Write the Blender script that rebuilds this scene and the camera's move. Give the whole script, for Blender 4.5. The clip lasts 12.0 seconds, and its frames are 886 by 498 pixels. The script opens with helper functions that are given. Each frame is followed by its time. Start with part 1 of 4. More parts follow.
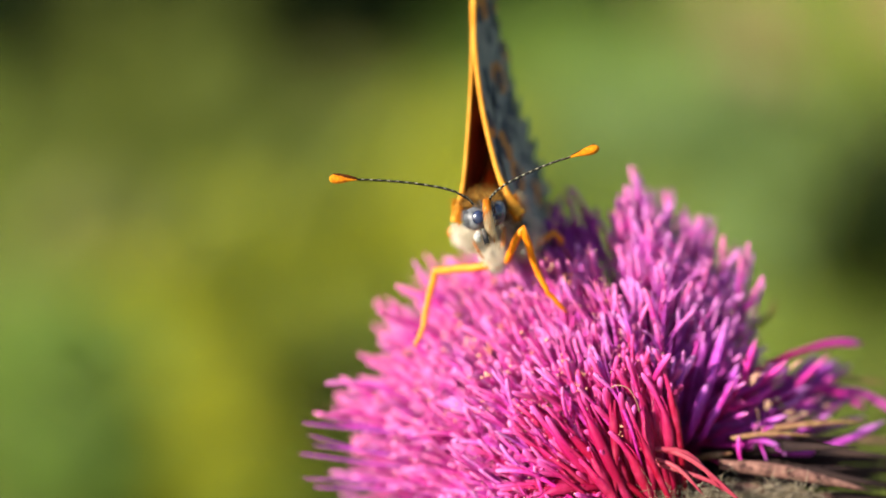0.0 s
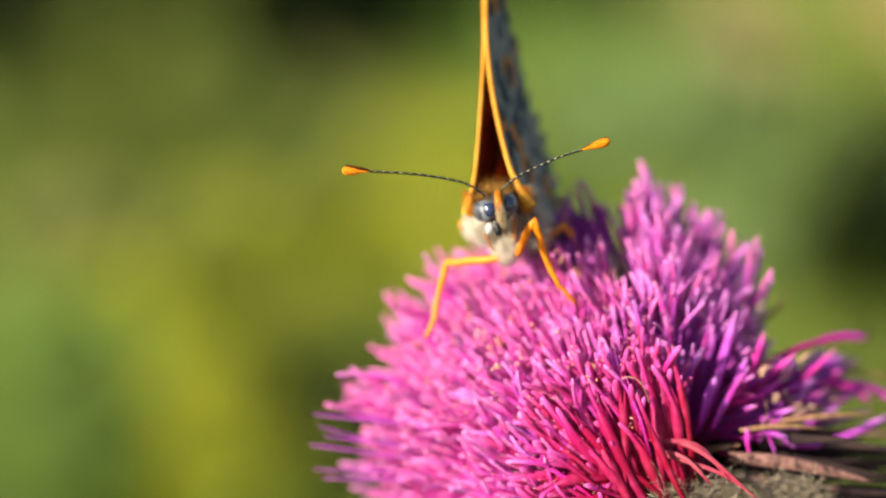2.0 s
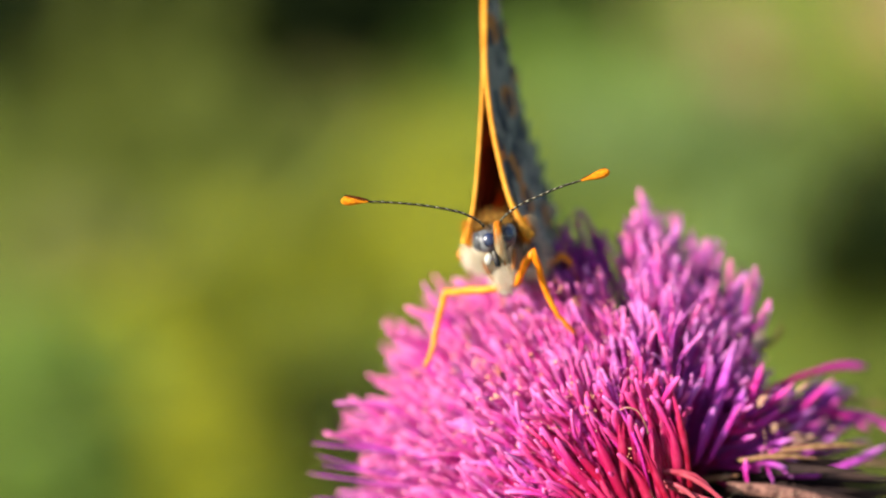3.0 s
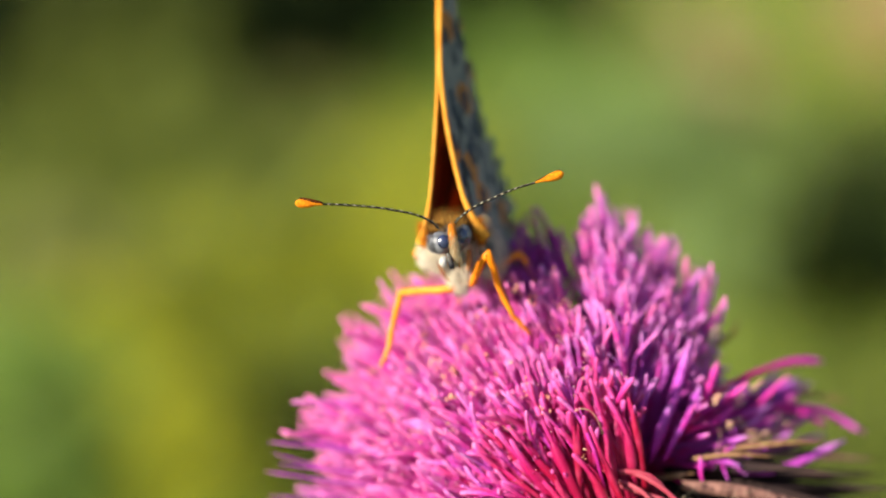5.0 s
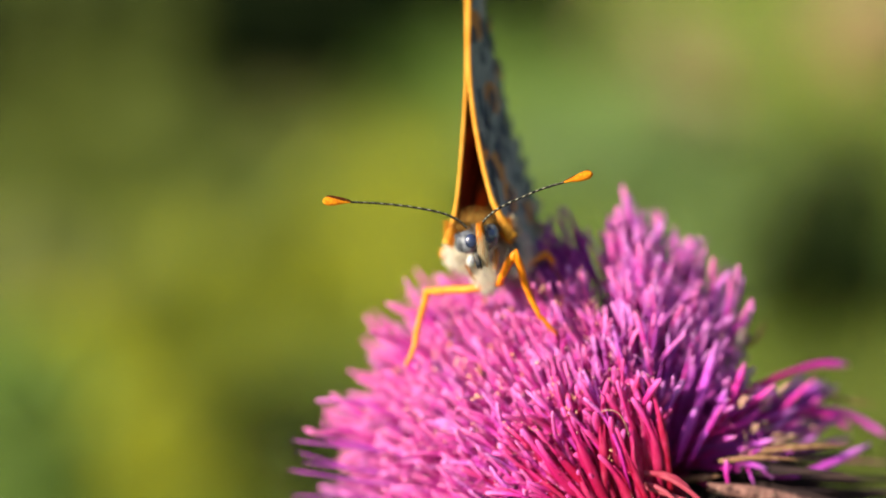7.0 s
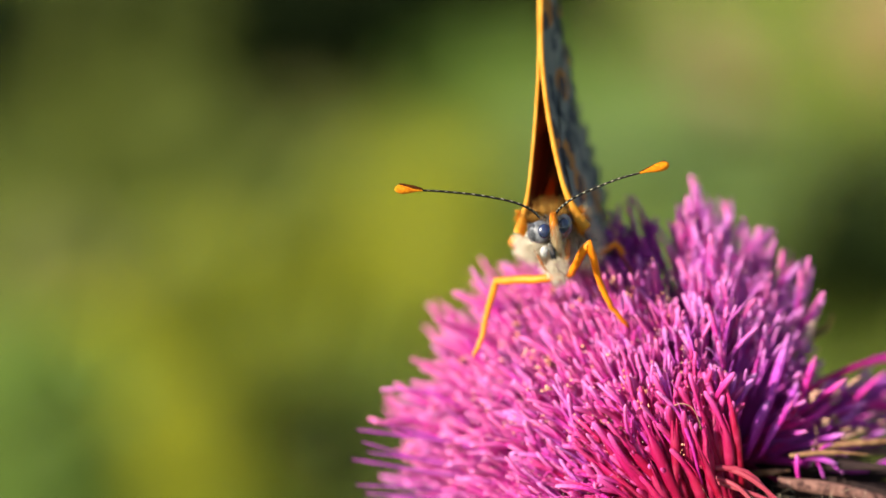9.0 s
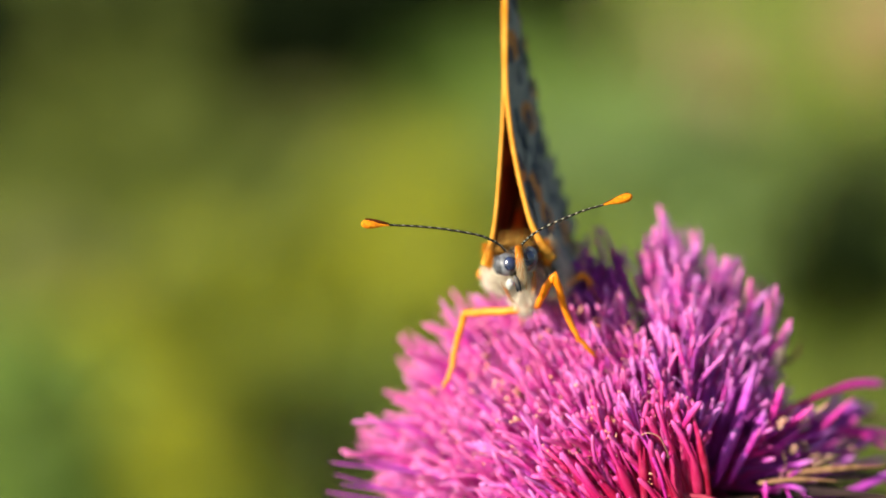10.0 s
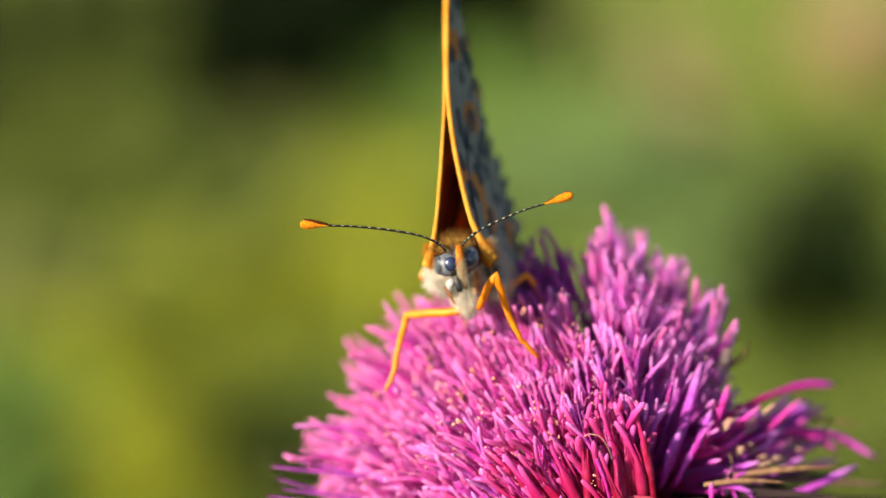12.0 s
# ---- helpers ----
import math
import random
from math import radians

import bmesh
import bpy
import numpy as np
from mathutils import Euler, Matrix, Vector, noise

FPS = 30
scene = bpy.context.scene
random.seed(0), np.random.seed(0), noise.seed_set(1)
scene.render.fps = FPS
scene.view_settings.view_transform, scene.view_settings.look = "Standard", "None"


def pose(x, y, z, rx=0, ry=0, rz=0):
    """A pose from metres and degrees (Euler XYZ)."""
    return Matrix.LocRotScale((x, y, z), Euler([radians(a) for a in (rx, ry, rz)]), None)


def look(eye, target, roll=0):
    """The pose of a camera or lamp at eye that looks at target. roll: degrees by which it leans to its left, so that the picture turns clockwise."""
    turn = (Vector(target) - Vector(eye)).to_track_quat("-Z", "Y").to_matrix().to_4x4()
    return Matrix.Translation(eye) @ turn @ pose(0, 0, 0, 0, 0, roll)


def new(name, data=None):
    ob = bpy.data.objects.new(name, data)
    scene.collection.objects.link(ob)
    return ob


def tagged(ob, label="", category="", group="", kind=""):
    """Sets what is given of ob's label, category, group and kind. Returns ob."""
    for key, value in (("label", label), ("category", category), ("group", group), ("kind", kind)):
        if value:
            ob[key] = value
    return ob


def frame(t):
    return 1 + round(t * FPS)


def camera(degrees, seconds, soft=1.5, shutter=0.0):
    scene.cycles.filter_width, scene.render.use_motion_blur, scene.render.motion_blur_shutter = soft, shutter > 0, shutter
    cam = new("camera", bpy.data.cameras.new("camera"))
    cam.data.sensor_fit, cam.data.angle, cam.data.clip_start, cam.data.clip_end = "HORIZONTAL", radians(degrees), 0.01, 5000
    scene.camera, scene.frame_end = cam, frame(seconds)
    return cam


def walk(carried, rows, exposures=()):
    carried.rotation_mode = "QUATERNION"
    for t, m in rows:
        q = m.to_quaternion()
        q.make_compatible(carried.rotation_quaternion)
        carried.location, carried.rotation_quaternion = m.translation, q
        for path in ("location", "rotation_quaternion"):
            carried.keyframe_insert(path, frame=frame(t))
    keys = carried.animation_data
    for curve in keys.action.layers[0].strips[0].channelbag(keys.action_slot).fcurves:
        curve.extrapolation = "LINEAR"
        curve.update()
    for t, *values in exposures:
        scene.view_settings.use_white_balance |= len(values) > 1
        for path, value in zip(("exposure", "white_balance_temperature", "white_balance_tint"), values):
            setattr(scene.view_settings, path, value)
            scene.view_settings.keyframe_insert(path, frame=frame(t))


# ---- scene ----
# ---- camera ----
cam = camera(24.0, 12.0, soft=1.5)
cam.data.dof.use_dof = True
cam.data.dof.focus_distance = 0.1322
cam.data.dof.aperture_fstop = 11.0
walk(cam, [
    (0.0, pose(0.000, 0.000, 0.500, 75.19, 0, 1.55)),
    (0.5, pose(0.000, 0.000, 0.500, 75.19, 0, 1.49)),
    (1.0, pose(0.000, 0.000, 0.500, 75.35, 0, 1.60)),
    (1.5, pose(0.000, 0.000, 0.500, 75.29, 0, 1.54)),
    (2.0, pose(0.000, 0.000, 0.500, 75.13, 0, 1.29)),
    (2.5, pose(0.000, 0.000, 0.500, 75.41, 0, 1.37)),
    (3.0, pose(0.000, 0.000, 0.500, 75.66, 0, 1.18)),
    (3.2, pose(0.000, 0.000, 0.500, 75.69, 0, 1.13)),
    (4.8, pose(0.000, 0.000, 0.500, 75.72, 0, 0.70)),
    (5.0, pose(0.000, 0.000, 0.500, 75.75, 0, 0.59)),
    (5.5, pose(0.000, 0.000, 0.500, 75.91, 0, 0.75)),
    (6.0, pose(0.000, 0.000, 0.500, 75.91, 0, 0.03)),
    (6.5, pose(0.000, 0.000, 0.500, 76.00, 0, -0.50)),
    (7.0, pose(0.000, 0.000, 0.500, 76.16, 0, -0.14)),
    (7.2, pose(0.000, 0.000, 0.500, 76.19, 0, 0.09)),
    (8.8, pose(0.000, 0.000, 0.500, 76.12, 0, 0.65)),
    (9.0, pose(0.000, 0.000, 0.500, 76.09, 0, 0.64)),
    (9.5, pose(0.000, 0.000, 0.500, 76.09, 0, 0.22)),
    (10.0, pose(0.000, 0.000, 0.500, 76.12, 0, 0.43)),
    (10.5, pose(0.000, 0.000, 0.500, 76.00, 0, 0.00)),
    (11.0, pose(0.000, 0.000, 0.500, 76.06, 0, -0.57)),
    (11.5, pose(0.000, 0.000, 0.500, 76.16, 0, -0.16)),
    (12.0, pose(0.000, 0.000, 0.500, 76.47, 0, -0.47)),
], [(0.0, 1.22), (3.2, 1.22), (4.8, 1.18), (7.2, 1.11), (8.8, 1.09), (12.0, 1.09)])

# ---- light ----
world = bpy.data.worlds.new("sky")
world.use_nodes = True
scene.world = world
SUN_DIR = Vector((-0.72, -0.57, 0.44)).normalized()
wn = world.node_tree
sky = wn.nodes.new("ShaderNodeTexSky")
sky.sky_type = "NISHITA"
sky.sun_disc = False
sky.sun_elevation = math.asin(SUN_DIR.z)
sky.sun_rotation = math.atan2(SUN_DIR.x, SUN_DIR.y)
wn.links.new(sky.outputs[0], wn.nodes["Background"].inputs[0])
wn.nodes["Background"].inputs[1].default_value = 0.085
sun = new("sun", bpy.data.lights.new("sun", "SUN"))
sun.data.energy = 5.0
sun.data.angle = radians(0.53)
sun.data.color = (1.0, 0.92, 0.78)
sun.matrix_basis = look(SUN_DIR * 5, (0, 0, 0))

MM = 0.001


# ---- materials ----
class Nodes:
    """A short way to write node materials."""

    def __init__(self, name):
        self.mat = bpy.data.materials.new(name)
        self.mat.use_nodes = True
        self.tree = self.mat.node_tree
        self.bsdf = self.tree.nodes["Principled BSDF"]
        self.out = self.tree.nodes["Material Output"]

    def node(self, kind, **values):
        n = self.tree.nodes.new(kind)
        for key, value in values.items():
            n.inputs[key.replace("_", " ")].default_value = value
        return n

    def link(self, a, b):
        self.tree.links.new(a, b)

    def math(self, op, a, b=0.0, clamp=False):
        n = self.tree.nodes.new("ShaderNodeMath")
        n.operation = op
        n.use_clamp = clamp
        for k, v in ((0, a), (1, b)):
            if isinstance(v, (int, float)):
                n.inputs[k].default_value = v
            else:
                self.link(v, n.inputs[k])
        return n.outputs[0]

    def ramp(self, value, stops, mode="LINEAR"):
        n = self.tree.nodes.new("ShaderNodeValToRGB")
        n.color_ramp.interpolation = mode
        while len(n.color_ramp.elements) < len(stops):
            n.color_ramp.elements.new(0.5)
        for e, (p, c) in zip(n.color_ramp.elements, stops):
            e.position, e.color = p, (*c, 1)
        self.link(value, n.inputs[0])
        return n.outputs[0]

    def mix(self, fac, a, b, blend="MIX"):
        n = self.tree.nodes.new("ShaderNodeMix")
        n.data_type = "RGBA"
        n.blend_type = blend
        for k, v in ((0, fac), (6, a), (7, b)):
            if isinstance(v, (int, float)):
                n.inputs[k].default_value = v
            elif isinstance(v, tuple):
                n.inputs[k].default_value = (*v, 1)
            else:
                self.link(v, n.inputs[k])
        return n.outputs[2]

    def noise(self, scale, detail=3.0, coord="Object"):
        tc = self.tree.nodes.new("ShaderNodeTexCoord")
        n = self.node("ShaderNodeTexNoise", Scale=scale, Detail=detail)
        self.link(tc.outputs[coord], n.inputs["Vector"])
        return n.outputs["Fac"]

    def uv(self):
        tc = self.tree.nodes.new("ShaderNodeTexCoord")
        sep = self.tree.nodes.new("ShaderNodeSeparateXYZ")
        self.link(tc.outputs["UV"], sep.inputs[0])
        return sep.outputs[0], sep.outputs[1]

    def island(self):
        return self.tree.nodes.new("ShaderNodeNewGeometry").outputs["Random Per Island"]

    def object_random(self):
        return self.tree.nodes.new("ShaderNodeObjectInfo").outputs["Random"]

    def bump(self, height, strength=0.3, distance=0.0001):
        n = self.node("ShaderNodeBump", Strength=strength, Distance=distance)
        self.link(height, n.inputs["Height"])
        self.link(n.outputs[0], self.bsdf.inputs["Normal"])

    def finish(self, color, rough=0.5, translucent=0.0, spec=0.5):
        b = self.bsdf
        if isinstance(color, tuple):
            b.inputs["Base Color"].default_value = (*color, 1)
        else:
            self.link(color, b.inputs["Base Color"])
        b.inputs["Roughness"].default_value = rough
        b.inputs["Specular IOR Level"].default_value = spec
        if translucent:
            tr = self.tree.nodes.new("ShaderNodeBsdfTranslucent")
            if isinstance(color, tuple):
                tr.inputs[0].default_value = (*color, 1)
            else:
                self.link(color, tr.inputs[0])
            mx = self.node("ShaderNodeMixShader", Fac=translucent)
            self.link(b.outputs[0], mx.inputs[1])
            self.link(tr.outputs[0], mx.inputs[2])
            self.link(mx.outputs[0], self.out.inputs[0])
        return self.mat


def floret_material(name, joined, violet=0.5):
    m = Nodes(name)
    u, v = m.uv()
    rnd = m.island() if joined else m.object_random()
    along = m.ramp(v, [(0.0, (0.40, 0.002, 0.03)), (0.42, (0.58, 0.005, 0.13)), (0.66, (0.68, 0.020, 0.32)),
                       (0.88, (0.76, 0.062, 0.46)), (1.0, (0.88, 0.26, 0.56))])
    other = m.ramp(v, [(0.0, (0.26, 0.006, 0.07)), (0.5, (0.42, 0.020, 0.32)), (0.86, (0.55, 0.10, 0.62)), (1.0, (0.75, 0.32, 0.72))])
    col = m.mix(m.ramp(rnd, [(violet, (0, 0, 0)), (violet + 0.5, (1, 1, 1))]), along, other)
    n = m.noise(900.0, 4.0)
    col = m.mix(m.ramp(n, [(0.40, (0, 0, 0)), (0.8, (0.35, 0.35, 0.35))]), col, (0.74, 0.07, 0.44))
    groove = m.math("ABSOLUTE", m.math("SUBTRACT", m.math("FRACT", m.math("MULTIPLY", u, 5.0)), 0.5))
    col = m.mix(m.ramp(groove, [(0.0, (0.3, 0.3, 0.3)), (0.2, (0, 0, 0))]), col, (0.36, 0.004, 0.10))
    speck = m.noise(4200.0, 2.0)
    col = m.mix(m.math("MULTIPLY", m.ramp(speck, [(0.54, (0, 0, 0)), (0.66, (0.4, 0.4, 0.4))]), m.ramp(v, [(0.4, (0, 0, 0)), (0.9, (1, 1, 1))])), col, (0.86, 0.20, 0.56))
    m.bump(m.noise(3400.0, 4.0), 0.9, 0.00016)
    return m.finish(col, 0.55, 0.34, 0.10)


def crimson_material(name, joined):
    """Half-open florets: crimson tubes with paler pink ends, darkened at the base for shade."""
    m = Nodes(name)
    u, v = m.uv()
    rnd = m.island() if joined else m.object_random()
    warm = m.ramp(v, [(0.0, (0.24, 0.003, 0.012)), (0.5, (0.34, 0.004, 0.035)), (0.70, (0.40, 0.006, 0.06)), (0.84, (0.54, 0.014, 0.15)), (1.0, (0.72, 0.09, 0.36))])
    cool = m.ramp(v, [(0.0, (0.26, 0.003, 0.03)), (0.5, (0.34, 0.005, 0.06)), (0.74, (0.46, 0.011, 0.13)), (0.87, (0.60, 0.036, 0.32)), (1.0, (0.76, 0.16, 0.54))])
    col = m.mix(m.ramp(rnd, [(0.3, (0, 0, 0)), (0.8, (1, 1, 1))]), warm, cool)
    line = m.math("ABSOLUTE", m.math("SUBTRACT", m.math("FRACT", m.math("MULTIPLY", u, 4.0)), 0.5))
    col = m.mix(m.ramp(line, [(0.0, (0.4, 0.4, 0.4)), (0.25, (0, 0, 0))]), col, (0.40, 0.003, 0.04))
    col = m.mix(m.ramp(m.noise(800.0, 4.0), [(0.45, (0, 0, 0)), (0.8, (0.4, 0.4, 0.4))]), col, (0.80, 0.10, 0.28))
    m.bump(m.noise(2200.0, 3.0), 0.5, 0.0001)
    return m.finish(col, 0.42, 0.38, 0.22)


def plain_material(name, a, b, scale, rough=0.6, translucent=0.0, spec=0.4, bump=0.3, dist=0.00005):
    m = Nodes(name)
    n = m.noise(scale, 4.0)
    col = m.mix(m.ramp(n, [(0.3, (0, 0, 0)), (0.7, (1, 1, 1))]), a, b)
    m.bump(m.noise(scale * 4, 3.0), bump, dist)
    return m.finish(col, rough, translucent, spec)


def strand_material(name, a, b, rough=0.6, translucent=0.3):
    m = Nodes(name)
    col = m.mix(m.island(), a, b)
    return m.finish(col, rough, translucent, 0.12)


def leaf_material(name, a, b, rough=0.5, translucent=0.35, spec=0.25):
    m = Nodes(name)
    col = m.mix(m.island(), a, b)
    n = m.noise(14.0, 2.0)
    col = m.mix(m.ramp(n, [(0.35, (0, 0, 0)), (0.7, (0.55, 0.55, 0.55))]), col, tuple(c * 0.55 for c in a))
    return m.finish(col, rough, translucent, spec)


def wing_under_material():
    """Grey-cream scales with rows of orange patches, blue-black spots, dark veins and a dark margin."""
    m = Nodes("wing_underside")
    u, v = m.uv()
    tc = m.tree.nodes.new("ShaderNodeTexCoord")

    def cells(scale, stretch):
        mp = m.node("ShaderNodeMapping", Scale=stretch)
        m.link(tc.outputs["Object"], mp.inputs["Vector"])
        vor = m.node("ShaderNodeTexVoronoi", Scale=scale)
        m.link(mp.outputs[0], vor.inputs["Vector"])
        sep = m.tree.nodes.new("ShaderNodeSeparateColor")
        m.link(vor.outputs["Color"], sep.inputs[0])
        return vor.outputs["Distance"], sep.outputs[0]

    n = m.noise(500.0, 3.0)
    col = m.mix(n, (0.13, 0.132, 0.115), (0.31, 0.305, 0.265))
    far, pick = cells(400.0, (1.0, 0.7, 1.0))
    patch = m.math("MULTIPLY", m.math("GREATER_THAN", pick, 0.50), m.math("LESS_THAN", far, 0.46))
    col = m.mix(m.math("MULTIPLY", patch, 0.9), col, (0.50, 0.17, 0.012))
    far, pick = cells(760.0, (1.0, 0.8, 1.0))
    spot = m.math("MULTIPLY", m.math("GREATER_THAN", pick, 0.34), m.math("LESS_THAN", far, 0.50))
    col = m.mix(m.math("MULTIPLY", spot, 0.9), col, (0.022, 0.032, 0.048))
    cell = m.math("ABSOLUTE", m.math("SUBTRACT", m.math("FRACT", m.math("MULTIPLY", u, 9.0)), 0.5))
    col = m.mix(m.math("MULTIPLY", m.math("LESS_THAN", cell, 0.05), 0.6), col, (0.05, 0.045, 0.04))
    col = m.mix(m.math("MULTIPLY", m.math("GREATER_THAN", v, 0.93), 0.8), col, (0.05, 0.055, 0.05))
    m.bump(m.noise(2500.0, 2.0), 0.4, 0.00005)
    return m.finish(col, 0.75, 0.25, 0.2)


def wing_upper_material():
    m = Nodes("wing_upperside")
    u, v = m.uv()
    n = m.noise(300.0, 3.0)
    vv = m.math("ADD", v, m.math("MULTIPLY", m.math("SUBTRACT", n, 0.5), 0.15))
    col = m.ramp(vv, [(0.0, (0.05, 0.02, 0.01)), (0.20, (0.26, 0.03, 0.006)), (0.42, (0.50, 0.08, 0.008)), (0.6, (0.05, 0.02, 0.015)),
                      (0.75, (0.35, 0.10, 0.012)), (0.95, (0.03, 0.02, 0.015))])
    cell = m.math("ABSOLUTE", m.math("SUBTRACT", m.math("FRACT", m.math("MULTIPLY", u, 9.0)), 0.5))
    col = m.mix(m.math("MULTIPLY", m.math("LESS_THAN", cell, 0.07), 0.8), col, (0.03, 0.015, 0.01))
    return m.finish(col, 0.8, 0.6, 0.2)


def shaft_material():
    return plain_material("antenna_black", (0.004, 0.0035, 0.003), (0.012, 0.011, 0.009), 3000.0, 0.7, 0.0, 0.06)


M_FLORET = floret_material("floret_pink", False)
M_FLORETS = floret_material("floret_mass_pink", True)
# dark violet that holds painted shade for florets behind the butterfly and in the spray
M_SHADE_VIOLET = plain_material("shade_violet", (0.17, 0.018, 0.18), (0.40, 0.05, 0.36), 700.0, 0.5, 0.15, 0.2)
M_LILAC = floret_material("floret_lilac", False, -0.45)
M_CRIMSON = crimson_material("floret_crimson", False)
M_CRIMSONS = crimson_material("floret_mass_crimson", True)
M_CREAM = plain_material("pappus_cream", (0.34, 0.15, 0.12), (0.52, 0.31, 0.22), 900.0, 0.7, 0.2)
M_PALEBUD = plain_material("pale_bud", (0.42, 0.22, 0.20), (0.66, 0.50, 0.42), 900.0, 0.7, 0.2)
# floret colour pushed to violet: sky-lit shade of the far flank is painted in
M_FLANK_SHADE = floret_material("floret_flank_shade", False, -0.08)
M_FLANK_SHADES = floret_material("floret_mass_flank_shade", True, -0.08)
M_POLLEN = strand_material("pollen", (0.76, 0.24, 0.30), (0.86, 0.58, 0.50), 0.85, 0.2)
M_ANTHER = strand_material("pollen_orange", (0.76, 0.24, 0.18), (0.84, 0.46, 0.34), 0.85, 0.2)
M_DRY = plain_material("dry_bract", (0.05, 0.022, 0.02), (0.30, 0.15, 0.12), 2200.0, 0.8, 0.05, 0.15, 0.35, 0.00008)
# bract brown taken near black to hold the shade under the flower
M_SHADEBRACT = plain_material("shade_bract", (0.012, 0.007, 0.009), (0.036, 0.021, 0.018), 500.0, 0.85, 0.0, 0.12)
M_SPIKE = plain_material("spike_brown", (0.16, 0.07, 0.03), (0.36, 0.19, 0.10), 1800.0, 0.6, 0.15)
M_BRACT = plain_material("green_bract", (0.12, 0.13, 0.06), (0.24, 0.22, 0.12), 400.0, 0.6, 0.1)
M_WOOL = strand_material("bract_wool", (0.24, 0.18, 0.11), (0.52, 0.44, 0.33), 0.8, 0.3)
M_PINKBRACT = plain_material("pink_bract", (0.36, 0.02, 0.06), (0.44, 0.08, 0.11), 600.0, 0.5, 0.3)
M_STEM = plain_material("stem_green", (0.10, 0.15, 0.04), (0.18, 0.22, 0.07), 300.0, 0.6)
M_CORE = plain_material("receptacle", (0.10, 0.03, 0.03), (0.20, 0.08, 0.05), 500.0, 0.8)
M_UNDER = wing_under_material()
M_UPPER = wing_upper_material()
M_COSTA = plain_material("costa_orange", (0.52, 0.19, 0.006), (0.64, 0.32, 0.04), 700.0, 0.6, 0.15, 0.2)
M_LEG = plain_material("leg_orange", (0.74, 0.165, 0.002), (0.80, 0.245, 0.006), 1500.0, 0.45, 0.12, 0.3)
M_CLUB = plain_material("club_orange", (0.46, 0.10, 0.001), (0.77, 0.28, 0.004), 5000.0, 0.7, 0.1, 0.15, 0.8, 0.0001)
M_PALP = plain_material("palp_tan", (0.50, 0.16, 0.006), (0.40, 0.17, 0.03), 1600.0, 0.8)
M_PROB = plain_material("proboscis_brown", (0.26, 0.08, 0.012), (0.36, 0.14, 0.03), 1200.0, 0.6)
M_CAP = plain_material("club_brown", (0.018, 0.006, 0.002), (0.09, 0.022, 0.003), 5000.0, 0.8, 0.0, 0.05)
M_BLACK = shaft_material()
M_WHITE = plain_material("antenna_white", (0.14, 0.13, 0.085), (0.26, 0.235, 0.165), 3000.0, 0.6)
M_EYE = plain_material("compound_eye", (0.035, 0.038, 0.045), (0.18, 0.185, 0.20), 3200.0, 0.42, 0.0, 0.4, 0.5, 0.00003)
M_PUPIL = plain_material("eye_spot", (0.004, 0.006, 0.012), (0.02, 0.03, 0.08), 900.0, 0.22, 0.0, 0.9, 0.4, 0.00003)
M_SKIN = plain_material("body_dark", (0.03, 0.025, 0.022), (0.09, 0.06, 0.035), 900.0, 0.7)
M_CHEST = plain_material("chest_cream", (0.80, 0.73, 0.60), (0.88, 0.84, 0.74), 1200.0, 0.8)
M_FUR_CREAM = strand_material("fur_cream", (0.78, 0.70, 0.56), (0.90, 0.85, 0.76), 0.6, 0.45)
M_FUR_WHITE = strand_material("fur_white", (0.82, 0.80, 0.76), (0.9, 0.89, 0.87))
M_FUR_BROWN = strand_material("fur_brown", (0.04, 0.015, 0.004), (0.34, 0.16, 0.025))
M_FUR_GOLD = strand_material("fur_gold", (0.40, 0.18, 0.02), (0.62, 0.38, 0.10))
M_FUR_GREY = strand_material("fur_grey", (0.05, 0.05, 0.05), (0.42, 0.40, 0.36))
M_FUR_DARK = strand_material("fur_dark", (0.02, 0.02, 0.025), (0.08, 0.08, 0.09))
M_FUR_TAN = strand_material("fur_tan", (0.36, 0.26, 0.13), (0.74, 0.60, 0.38))
M_FUR_SLATE = strand_material("fur_slate", (0.08, 0.08, 0.09), (0.26, 0.26, 0.28))
M_FUR_ORANGE = strand_material("fur_orange", (0.74, 0.22, 0.006), (0.60, 0.24, 0.02))


# ---- building helpers ----
def mesh(name, verts, faces, mats, uvs=None, face_mats=None, smooth=True):
    me = bpy.data.meshes.new(name)
    me.from_pydata([tuple(v) for v in verts], [], [tuple(f) for f in faces])
    for m in mats if isinstance(mats, (list, tuple)) else [mats]:
        me.materials.append(m)
    if uvs is not None:
        layer = me.uv_layers.new(name="along")
        idx = np.zeros(len(me.loops), dtype=np.int32)
        me.loops.foreach_get("vertex_index", idx)
        layer.data.foreach_set("uv", np.asarray(uvs, dtype=np.float32)[idx].ravel())
    if face_mats is not None:
        me.polygons.foreach_set("material_index", np.asarray(face_mats, dtype=np.int32))
    me.polygons.foreach_set("use_smooth", [smooth] * len(me.polygons))
    me.update()
    return me


def part(name, me, parent, label="", kind=""):
    ob = new(name, me)
    ob.parent = parent
    if label or kind:
        tagged(ob, label, kind=kind)
    return ob


def spline(points, count):
    """Catmull-Rom samples through the points."""
    p = [Vector(q) for q in points]
    p = [p[0] * 2 - p[1]] + p + [p[-1] * 2 - p[-2]]
    spans = len(p) - 3
    res = []
    for i in range(count + 1):
        s = i / count * spans
        k = min(int(s), spans - 1)
        t = s - k
        a, b, c, d = p[k:k + 4]
        res.append(0.5 * (2 * b + (c - a) * t + (2 * a - 5 * b + 4 * c - d) * t * t + (3 * b - a - 3 * c + d) * t ** 3))
    return res


